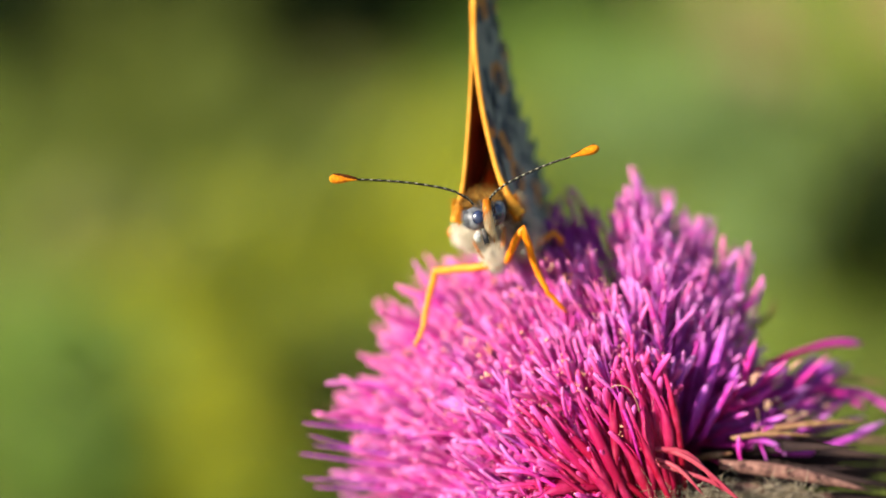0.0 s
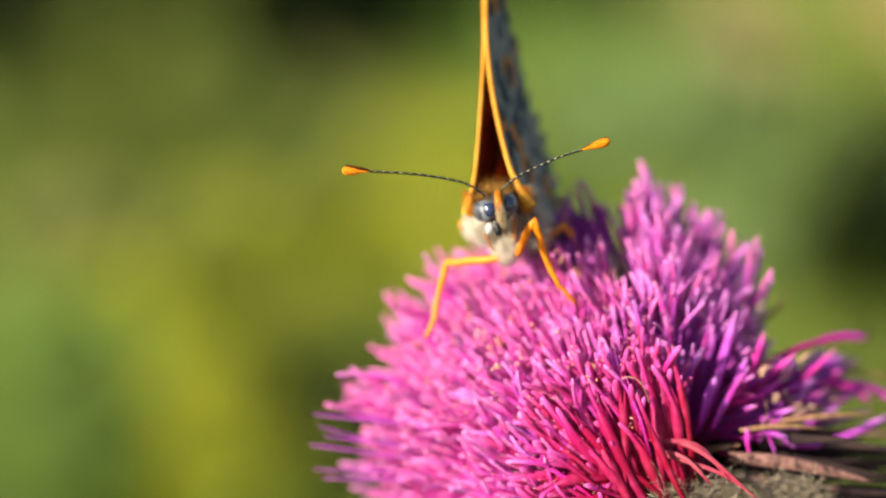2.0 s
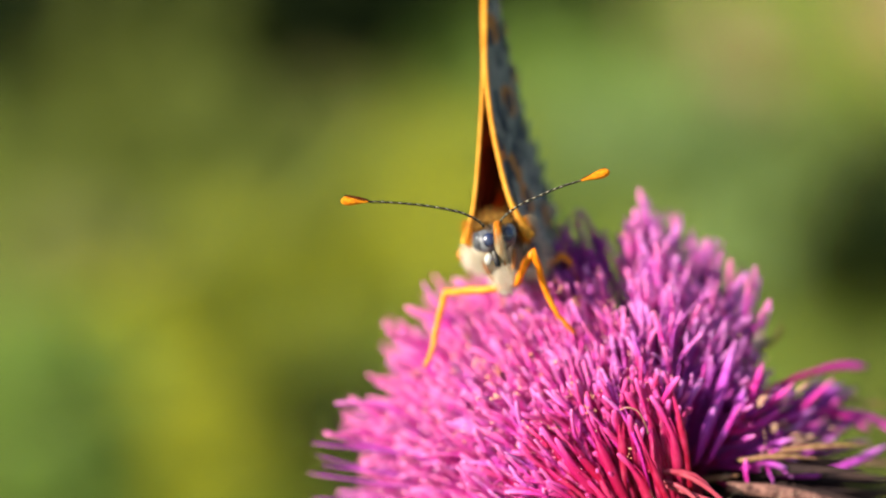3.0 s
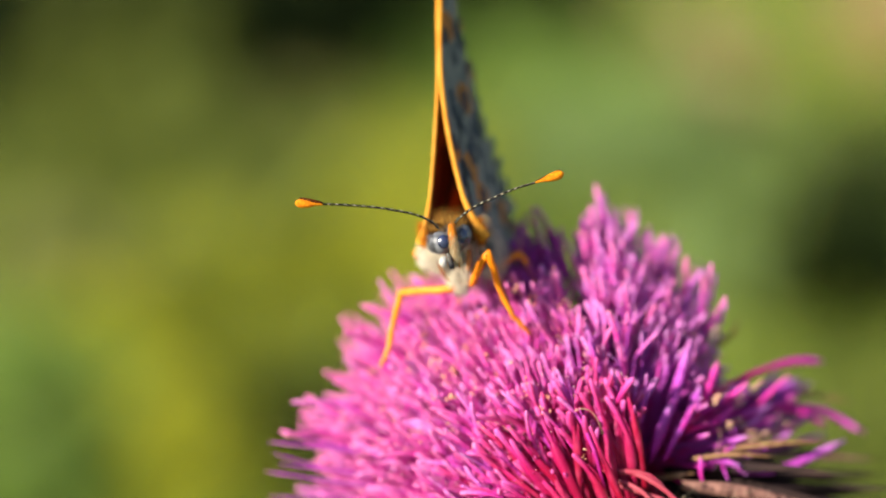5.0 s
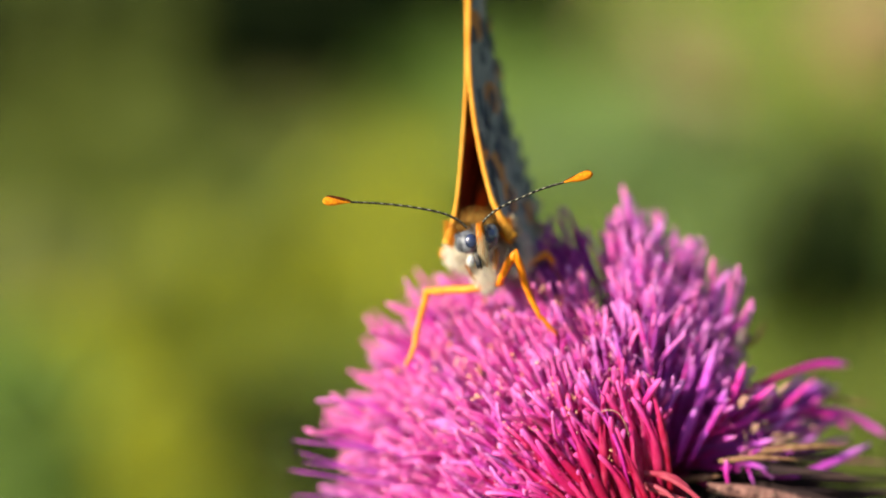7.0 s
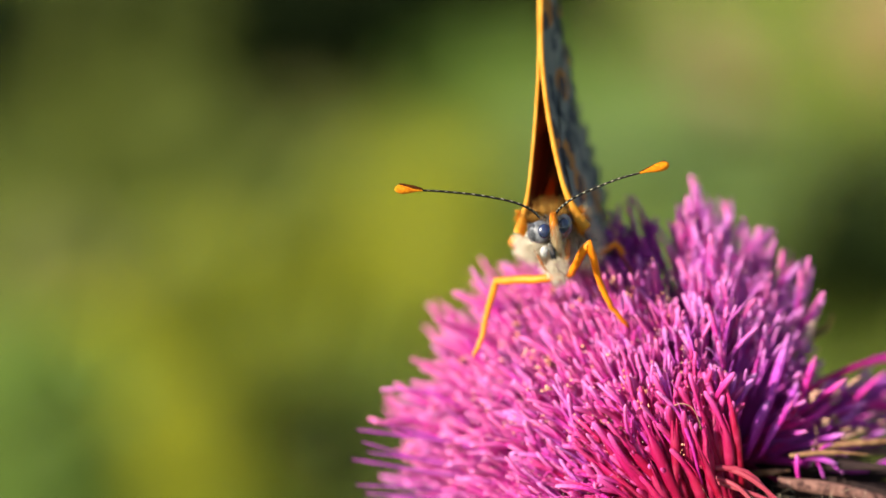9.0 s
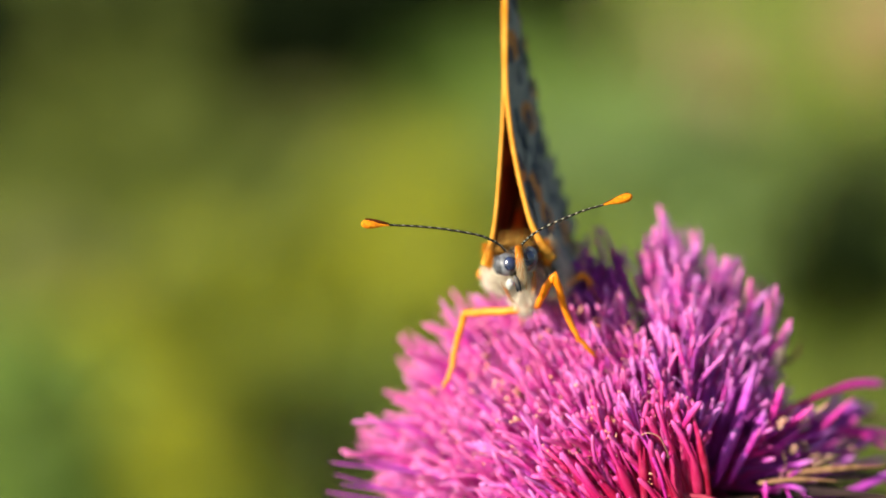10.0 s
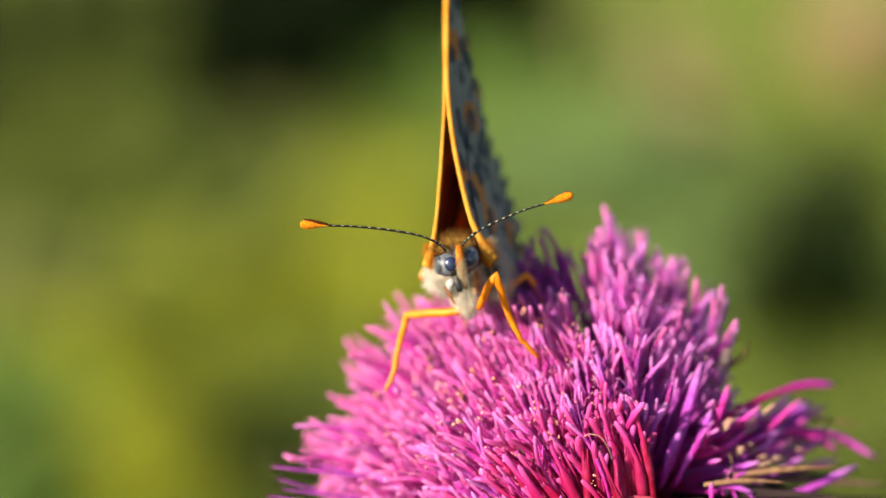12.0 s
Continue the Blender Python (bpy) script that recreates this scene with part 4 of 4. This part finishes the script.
    st = Vector((9.38, -10.60, 5.1))
    curls = []
    for k in range(6):
        a = 1.05 * k + 0.3
        d = Vector((math.cos(a) * 0.9 + 0.5, -0.2, math.sin(a) * 0.8))
        curls.append(tube(spline([st, st + d * 0.7 + Vector((0, 0, 0.1)), st + d * 1.5 + Vector((0.1, 0, -0.25))], 5), [0.1, 0.12, 0.12, 0.11, 0.09, 0.05], 5, 0.6))
    make("split_floret", joined(curls), M_LILAC, root, label="split purple floret with curled lobes")
    make("stray_hair", tube(spline([(-0.95, -15.2, 8.55), (-0.3, -15.5, 8.95), (0.45, -15.5, 8.75), (0.95, -15.2, 8.0), (1.3, -14.4, 7.1)], 20), [0.04] * 20 + [0.015], 6), M_CREAM, root, label="thin pale curled hair")
    make("thread", tube(spline([(9.4, -10.4, 7.2), (9.5, -10.6, 6.4), (9.2, -10.6, 5.7), (8.9, -10.6, 5.3)], 14), [0.035] * 14 + [0.015], 6), M_SPIKE, root, label="thin olive hanging fibre")
    make("pale_bud", tube(spline([(8.4, -6.0, 10.6), (9.45, -6.6, 12.7), (10.1, -6.8, 14.2)], 8), [0.12, 0.16, 0.22, 0.28, 0.33, 0.35, 0.32, 0.22, 0.06], 8), M_PALEBUD, root, label="pale cream unopened bud")
    # woolly hairs round the base
    hair = []
    for _ in range(2200):
        a = r.uniform(-2.6, 0.9)
        q = Vector((math.cos(a), math.sin(a), 0))
        z = r.uniform(-8, 1.6)
        hair.append((Vector((2.6, -1.0, 0)) + q * (8.8 - 0.1 * abs(z + 5)) + Vector((0, 0, z)), (q * r.uniform(0.4, 1.6) + Vector((r.gauss(0, 0.9), r.gauss(0, 0.9), r.gauss(0.3, 0.9)))), Vector((r.gauss(0, 0.5), r.gauss(0, 0.5), r.gauss(0, 0.5)))))
    for _ in range(2600):
        p = r.random()
        pt = Vector((1.22, -13.4, 1.78)).lerp(Vector((13.12, -11.6, 1.30)), p) + Vector((0, r.gauss(0, 0.7), r.gauss(-0.5, 0.6)))
        hair.append((pt, Vector((r.gauss(0.2, 0.5), r.gauss(-0.3, 0.4), r.gauss(0.0, 0.45))), Vector((r.gauss(0, 0.5), r.gauss(0, 0.4), r.gauss(0, 0.5)))))
    make("wool", strands(hair, 0.026), M_WOOL, root, label="pale woolly hairs round the flower base", kind="stuff")
    # shreds of curled lobes between the tips
    shreds = ([], [])
    for tip, tone in r.sample([q for q in tips if q[0].y < -5], 700):
        d = Vector((tip.x - HEART.x, tip.y + 6, tip.z - HEART.z)).normalized()
        for _ in range(r.choice((1, 2, 3))):
            p = tip - d * r.uniform(0.4, 2.2) + Vector((r.gauss(0, 0.25), r.gauss(-0.25, 0.2), r.gauss(0, 0.25)))
            way = (d + Vector((r.gauss(0, 0.7), r.gauss(-0.2, 0.5), r.gauss(0, 0.7)))).normalized() * r.uniform(0.35, 0.9)
            side = way.orthogonal().normalized() * r.uniform(-0.2, 0.2)
            shreds[0 if tone != "flank_shade" else 1].append(strip([p, p + way * 0.55 + side, p + way + side * 3], r.uniform(0.03, 0.07), 0.45))
    for data, mat, lab in zip(shreds, (M_FLORETS, M_FLANK_SHADES), ("curled pink lobe shreds", "curled violet lobe shreds")):
        v, f, u = joined(data)
        make("shred_mass", (v, f, [(a, 0.75 + 0.2 * b) for a, b in u]), mat, root, label=lab, kind="stuff")
    # pollen on the tips
    grains = []
    for tip, tone in tips:
        for _ in range(r.choice((1, 2, 2, 3, 5))):
            d = Vector((tip.x - HEART.x, tip.y + 6, tip.z - HEART.z)).normalized()
            p = tip - d * r.uniform(0.0, 1.6) + Vector((r.gauss(0, 0.16), r.gauss(-0.08, 0.16), r.gauss(0, 0.16)))
            grains.append(ellipsoid(p, [r.choice((0.018, 0.025, 0.03, 0.045, 0.06)) * r.uniform(0.8, 1.3) for _ in range(3)], rings=3, segs=5, rough=0.3, seed=r.random() * 9))
    make("pollen", joined(grains), M_POLLEN, root, label="cream pollen grains", kind="stuff")
    grains = []
    for tip, tone in r.sample([q for q in tips if q[0].x < 1.0 and q[0].z > 6.0 and q[0].y < -6], 130):
        for _ in range(r.choice((1, 2, 3, 5))):
            p = tip + Vector((r.gauss(0, 0.22), r.gauss(-0.05, 0.2), r.gauss(-0.2, 0.25)))
            big = 1.7 if tip.x < -3 and tip.z > 9 else 1.0
            grains.append(ellipsoid(p, [r.uniform(0.04, 0.085) * big for _ in range(3)], rings=4, segs=6, rough=0.3, seed=r.random() * 9))
    make("pollen", joined(grains), M_ANTHER, root, label="orange pollen clumps", kind="stuff")
    # stem down to the soil
    inv = BASE.inverted()
    low = [inv @ Vector(p) / MM for p in ((0.02, 0.10, 0.22), (0.015, 0.085, 0.08), (0.015, 0.08, -0.02))]
    path = spline([Vector((2.6, -1, -14)), Vector((2, 0, -40))] + low, 24)
    make("stem", tube(path, [2.0 + 0.02 * i for i in range(25)], 10), M_STEM, root, label="ribbed green stem")
    return tagged(root, "magenta-pink thistle flower head on a green stem", "flower")


FLOWER = thistle()


# ---- butterfly ----
FEET = Vector(((-8.57, -11.00, 16.01)))
HEAD = Vector((-8.40, -14.15, 19.95))
BACK = Vector((0.31, 0.95, 0.06)).normalized()
UP = Vector((-0.098, 0.0, 0.99)).normalized()
SIDE = BACK.cross(UP).normalized()
ROOT = Vector(((-8.52, -12.80, 20.32)))
TURN = Matrix((SIDE, BACK, UP)).transposed()


def wing_point(a, h, side, extra=0.0):
    gap = 0.07 + 1.50 * max(0.0, 1 - h / 10.5) ** 1.35
    gap *= 1 - 0.35 * min(1.0, max(0.0, a) / 18)
    return ROOT + BACK * (a * 0.76) + UP * h + SIDE * (side * (gap + extra))


def wing(name, outline, margin, side, shift, label, parent):
    """A thin two-faced sheet fanned from its root: outline is (back, up); margin says from where to where it is scalloped."""
    pts = spline([(a, h, 0) for a, h in outline], 84)
    n, rings = len(pts), 16
    verts, faces, uvs, fm = [], [], [], []
    for face in (0, 1):
        for j in range(rings + 1):
            t = j / rings
            for i, p in enumerate(pts):
                s = i / (n - 1)
                k = 1.0
                if margin[0] < s < margin[1]:
                    k = 1 - (0.10 + 0.22 * (1 - abs(math.sin((s - margin[0]) / (margin[1] - margin[0]) * math.pi * 8))) ** 1.5) * max(0, t - 0.7) / 0.3
                a, h = outline[0][0] + (p.x - outline[0][0]) * t * k, outline[0][1] + (p.y - outline[0][1]) * t * k
                ripple = 0.06 * math.sin(s * 50) * t
                q = wing_point(a, h, side, shift + ripple + (0.05 if face == 0 else 0.0))
                verts.append(q)
                uvs.append((s, t))
    size = (rings + 1) * n
    for face in (0, 1):
        for j in range(rings):
            for i in range(n - 1):
                a = face * size + j * n + i
                q = (a, a + 1, a + n + 1, a + n)
                faces.append(q if (face == 0) == (side > 0) else q[::-1])
                fm.append(face)
    for i in range(n - 1):
        a, b = rings * n + i, size + rings * n + i
        faces.append((a, a + 1, b + 1, b))
        fm.append(0)
    return make(name, (verts, faces, uvs), [M_UNDER, M_UPPER], parent, FEET, label, face_mats=fm)


FORE = [(0.0, 0.0), (0.2, 3.0), (0.9, 7.0), (2.2, 11.0), (4.0, 15.0), (6.2, 18.8), (8.0, 20.4), (9.6, 20.0), (11.0, 17.6), (12.4, 14.6), (13.6, 11.6), (13.6, 9.2), (8.0, 4.2), (3.0, 1.0)]
HIND = [(1.0, 0.0), (3.0, 5.0), (6.0, 8.6), (10.0, 11.6), (12.2, 11.4), (14.2, 9.4), (16.4, 7.0), (18.2, 4.4), (19.2, 1.5), (17.8, -1.5), (13.0, -3.2), (7.0, -2.8), (2.5, -0.8)]


def fur(center, axes, count, length, lean, mat, parent, label, seed, keep=None, width=0.045):
    r = random.Random(seed)
    roots = []
    while len(roots) < count:
        d = Vector((r.gauss(0, 1), r.gauss(0, 1), r.gauss(0, 1))).normalized()
        if keep and not keep(d):
            continue
        p = Vector(center) + TURN @ Vector((d.x * axes[0], d.y * axes[1], d.z * axes[2]))
        w = (TURN @ d + lean * 0.8 + Vector((r.gauss(0, .25), r.gauss(0, .25), r.gauss(0, .25)))).normalized() * length * r.uniform(0.6, 1.3)
        roots.append((p, w, lean * length * 0.25))
    make("fur", strands(roots, width), mat, parent, FEET, label, "stuff")


def leg(points, radii, parent, label="orange jointed leg", mat=M_LEG):
    path, rad = [], []
    for k in range(len(points) - 1):
        a, b = Vector(points[k]), Vector(points[k + 1])
        for i in range(5):
            t = i / 5
            path.append(a.lerp(b, t) + Vector((0.03 * math.sin(k * 3 + i), 0.02, 0.03 * math.cos(i * 2 + k))))
            rad.append((radii[k] + (radii[k + 1] - radii[k]) * t) * (1 + 0.12 * math.sin(t * 3.14)))
    path.append(Vector(points[-1]))
    rad.append(radii[-1] * 0.6)
    r = random.Random(int(abs(path[0].x) * 100))
    spines = []
    for i in range(len(path) // 2, len(path) - 1):
        for _ in range(2):
            d = Vector((r.gauss(0, 1), r.gauss(-0.3, 0.6), r.gauss(0, 0.4)))
            way = (path[i + 1] - path[i]).normalized()
            d = (d - way * d.dot(way)).normalized()
            spines.append((path[i] + d * rad[i] * 0.8, d * 0.22 + way * 0.22, Vector((0, 0, 0))))
    return make("leg", joined([tube(path, rad, 8), strands(spines, 0.022)]), mat, parent, FEET, label)


def antenna(points, club_from, parent, cap=1.0):
    """A thin banded shaft and a club that swells to its end."""
    count = 120
    path = spline(points, count)
    cut = int(count * club_from)
    v, f, u = tube(path[:cut + 1], [0.088 - 0.016 * i / cut for i in range(cut + 1)], 8)
    fm = []
    for k, face in enumerate(f):
        ring = k // 8
        mid = sum((v[i] for i in face), Vector()) / len(face)
        outward = mid - path[min(ring, cut)]
        fm.append(1 if ring % 6 in (0, 1) and ring < cut and outward.dot(Vector((0, -1, 0.7))) > 0.076 else 0)
    shaft = make("antenna", (v, f, u), [M_BLACK, M_WHITE], parent, FEET, "thin black antenna with white bands", face_mats=fm)
    club_path = spline([path[cut - 1], path[cut + (count - cut) // 2], path[count]], 14)
    make("club", tube(club_path, [0.08, 0.082, 0.095, 0.12, 0.155, 0.19, 0.225, 0.255, 0.28, 0.295, 0.305, 0.30, 0.28, 0.22, 0.09], 12), M_CLUB, shaft, FEET, "orange antenna club")
    top = [p + Vector((0, -0.10 * cap, 0.07 + 0.0215 * i)) for i, p in enumerate(club_path[:13])]
    make("club_cap", tube(top, [cap * e for e in (0.07, 0.075, 0.085, 0.10, 0.115, 0.12, 0.105, 0.12, 0.10, 0.11, 0.085, 0.07, 0.03)], 8), M_CAP, shaft, FEET, "blackish-brown upper face of the club")
    return shaft


def butterfly():
    root = new("butterfly")
    root.matrix_basis = BASE @ Matrix.Translation(FEET * MM)
    wing("hindwing", HIND, (0.36, 0.80), 1, 0.10, "grey-cream hindwing with orange bands and dark scalloped margin", root)
    wing("hindwing", HIND, (0.36, 0.80), -1, 0.10, "grey-cream hindwing with orange bands and dark scalloped margin", root)
    for s in (1, -1):
        fw = wing("forewing", FORE, (0.5, 0.84), s, 0.0, "closed orange-brown forewing held upright", root)
        edge = [wing_point(a, h, s, 0.02) for a, h in FORE[:7]]
        low = [Vector((-6.15, -13.2, 20.0)), Vector((-6.75, -13.2, 20.9)), Vector((-7.2, -13.0, 21.8))] if s > 0 else [Vector((-10.45, -12.3, 19.7)), Vector((-10.25, -12.5, 20.6)), Vector((-10.02, -12.6, 21.4))]
        edge = low + edge[1:]
        make("costa", tube(spline(edge, 40), [(0.34 if s < 0 else 0.42) - (0.0152 if s < 0 else 0.0177) * min(i, 14) - 0.0004 * i for i in range(41)], 8), M_COSTA, fw, FEET, "bright orange front edge of the wing")
    # body
    chest = Vector((-8.55, -9.9, 19.2))
    make("thorax", ellipsoid(chest, (1.3, 3.0, 1.0), TURN, rough=0.06), M_CHEST, root, FEET, "cream hairy thorax")
    ab = [ROOT + BACK * 3.6 + UP * -1.2, ROOT + BACK * 8 + UP * -1.6, ROOT + BACK * 12 + UP * -2.3, ROOT + BACK * 15 + UP * -3.0]
    rad = [1.5 * (0.75 + 0.35 * math.sin(i / 20 * 2.6)) * (1 + 0.05 * math.sin(i * 2.0)) for i in range(20)] + [0.35]
    make("abdomen", tube(spline(ab, 20), rad, 14), M_SKIN, root, FEET, "dark brown abdomen")
    make("head", ellipsoid(HEAD, (1.1, 0.8, 0.9), TURN, rough=0.05), M_SKIN, root, FEET, "dark hairy head")
    for c, axes, spot, size in (((-9.20, -14.60, 19.76), (0.72, 0.56, 0.74), (-8.98, -15.06, 19.82), (0.42, 0.24, 0.46)),
                                ((-7.66, -14.40, 20.18), (0.50, 0.58, 0.76), (-7.72, -14.93, 20.16), (0.36, 0.22, 0.50))):
        eye = make("eye", ellipsoid(c, axes, rings=24, segs=32), M_EYE, root, FEET, "glossy mottled grey compound eye")
        make("pupil_spot", ellipsoid(spot, size, rings=16, segs=20), M_PUPIL, eye, FEET, "dark blue-black spot of the eye")
    # palps and proboscis
    palps = (([(-8.46, -15.30, 20.99), (-8.43, -15.80, 20.29), (-8.25, -16.20, 19.22), (-7.97, -16.30, 18.13)], (0.04, 0.09, 0.13, 0.15, 0.16, 0.17, 0.16, 0.12, 0.04), M_FUR_ORANGE),
             ([((-8.67, -16.10, 18.99)), ((-8.61, -16.60, 18.70)), ((-8.55, -16.90, 18.42)), ((-8.48, -16.90, 18.17))], (0.08, 0.10, 0.12, 0.13, 0.13, 0.13, 0.13, 0.12, 0.06), M_FUR_GREY))
    for pts, rad, hair_mat in palps:
        path = spline(pts, 8)
        body = M_PALP if hair_mat == M_FUR_ORANGE else M_SKIN
        pl = make("palp", tube(path, rad, 9), body, root, FEET, "hairy orange-grey palp" if body == M_PALP else "short dark palp")
        r = random.Random(len(pts[0]) + int(rad[1] * 100))
        long = 1.5 if body == M_PALP else 0.45
        for low, mat, many in ((0.0, hair_mat, 500), (0.36, M_FUR_TAN if body == M_PALP else M_FUR_DARK, 420)):
            hs = []
            for _ in range(many):
                t = low + (0.5 if low == 0 else 0.55) * r.random()
                p = path[min(7, int(t * 8))].lerp(path[min(8, int(t * 8) + 1)], r.random())
                d = Vector((r.gauss(0, 1), r.gauss(-0.4, 0.7), r.gauss(0, 0.6))).normalized()
                hs.append((p + d * (0.17 if long > 1 else 0.12), d * (0.16 if low else 0.09) * long + Vector((0.04, -0.03, -0.24)) * long, Vector((0, 0, -0.08)) * long))
            make("hair", strands(hs, 0.016), mat, pl, FEET, "", "stuff")
    make("proboscis", tube(spline([(-9.40, -12.6, 18.60), (-9.05, -12.9, 17.90), (-8.74, -12.7, 17.40), (-8.36, -12.4, 17.06)], 12), [0.08] * 13, 8), M_PROB, root, FEET, "thin brown-orange proboscis")
    # fur
    fur(chest, (1.3, 3.0, 1.0), 3600, 0.7, Vector((0.2, -0.3, -0.6)), M_FUR_CREAM, root, "cream chest fur", 1, lambda d: d.z < 0.45, 0.014)
    fur(((-8.0, -11.2, 17.75)), (0.6, 0.7, 0.95), 1500, 0.6, Vector((0.25, -0.3, -0.8)), M_FUR_CREAM, root, "cream chest fur", 2, None, 0.013)
    fur(((-9.03, -16.20, 18.56)), (0.15, 0.2, 0.24), 320, 0.18, Vector((0.2, -0.2, -0.9)), M_FUR_WHITE, root, "white cheek hair", 6, None, 0.026)
    fur(((-9.72, -14.80, 19.75)), (0.2, 0.3, 0.5), 260, 0.2, Vector((-0.3, -0.4, -0.2)), M_FUR_SLATE, root, "grey hair beside the eye", 9, None, 0.014)
    fur((-8.53, -13.00, 20.32), (0.75, 1.0, 0.5), 1200, 1.1, Vector((-0.05, -0.2, 0.9)), M_FUR_BROWN, root, "golden-brown collar fur", 3, lambda d: d.z > -0.3, 0.012)
    fur((-8.5, -13.9, 20.7), (0.8, 0.5, 0.3), 380, 0.6, Vector((0, -0.4, 0.7)), M_FUR_GOLD, root, "golden hair behind the eyes", 13, lambda d: d.z > -0.3, 0.011)
    fur((-7.9, -12.6, 17.5), (0.35, 0.4, 0.6), 620, 0.75, Vector((0.3, -0.2, -0.9)), M_FUR_CREAM, root, "cream chest fur", 14, None, 0.012)
    fur(HEAD, (1.0, 0.8, 0.85), 420, 0.28, Vector((0, -0.6, 0.3)), M_FUR_GREY, root, "grey head hair", 4, lambda d: d.y < 0.4 and abs(d.x) < 0.7, 0.02)
    fur((-6.6, -13.0, 20.6), (0.25, 0.3, 0.6), 420, 0.5, Vector((0.6, 0.0, -0.6)), M_FUR_ORANGE, root, "orange fur at the wing root", 7, None, 0.013)
    fur((-6.3, -12.60, 20.75), (0.3, 0.5, 0.6), 220, 0.5, Vector((0.9, -0.1, 0.0)), M_FUR_TAN, root, "pale fringe at the wing root", 12, None, 0.011)
    fur((-5.95, -9.60, 19.1), (0.7, 1.3, 1.3), 750, 0.95, Vector((0.5, -0.2, -0.5)), M_FUR_CREAM, root, "cream fuzz on the shaded flank of the thorax", 10, None, 0.013)
    fur((-10.27, -12.60, 20.43), (0.2, 0.35, 0.7), 300, 0.4, Vector((-0.1, -0.1, -0.7)), M_FUR_ORANGE, root, "orange fur at the wing root", 8, None, 0.013)
    fur((-10.2, -11.0, 18.9), (0.2, 0.4, 0.6), 240, 0.5, Vector((-0.7, 0.1, 0.0)), M_FUR_CREAM, root, "pale fringe at the wing root", 11, None, 0.011)
    # legs
    leg([((-7.52, -12.40, 16.88)), ((-8.79, -12.00, 16.72)), ((-11.79, -10.40, 16.52)), ((-12.35, -10.00, 14.39)), ((-12.64, -10.00, 12.82)), ((-13.24, -10.20, 11.48))], (0.22, 0.27, 0.24, 0.20, 0.17, 0.13), root)
    leg([((-7.17, -12.80, 16.95)), ((-6.85, -13.80, 17.62)), ((-6.15, -15.00, 19.14)), ((-5.27, -13.60, 16.60)), ((-4.44, -13.00, 14.95)), ((-3.21, -12.20, 13.64))], (0.2, 0.24, 0.26, 0.2, 0.17, 0.13), root)
    leg([(-5.69, -9.6, 17.51), (-5.36, -9.0, 17.95), (-3.76, -8.6, 19.11), (-3.00, -8.4, 18.05), (-2.34, -8.0, 16.65)], (0.20, 0.22, 0.20, 0.16, 0.12), root)
    leg([(-9.2, -9.5, 18.4), (-10.45, -10.0, 19.25), (-10.7, -9.6, 19.1), (-10.0, -7.5, 18.2)], (0.2, 0.26, 0.26, 0.16), root)
    leg([((-7.27, -12.60, 19.33)), ((-7.28, -12.80, 18.42)), ((-7.44, -12.40, 17.32))], (0.14, 0.18, 0.12), root, "folded red-brown foreleg", M_PROB)
    # antennae
    antenna([((-9.24, -15.00, 20.65)), ((-9.75, -15.10, 21.11)), ((-10.87, -15.40, 21.61)), ((-12.84, -15.50, 22.00)), ((-14.81, -15.50, 22.22)), ((-16.64, -15.50, 22.32)), ((-18.50, -15.40, 22.40))], 0.85, root)
    antenna([((-8.34, -15.00, 20.79)), ((-7.99, -15.20, 21.29)), ((-7.10, -15.40, 21.97)), ((-5.68, -15.60, 22.64)), ((-4.26, -15.80, 23.21)), ((-2.95, -16.10, 23.59)), ((-1.25, -16.50, 24.12))], 0.84, root, 0.5)
    return tagged(root, "orange and grey butterfly with closed wings perched on the flower", "butterfly")


BUTTERFLY = butterfly()


# ---- movement ----
def motions():
    walk(FLOWER, SWAY)
    walk(BUTTERFLY, [(t, m @ Matrix.Translation(FEET * MM)) for t, m in SWAY])


motions()
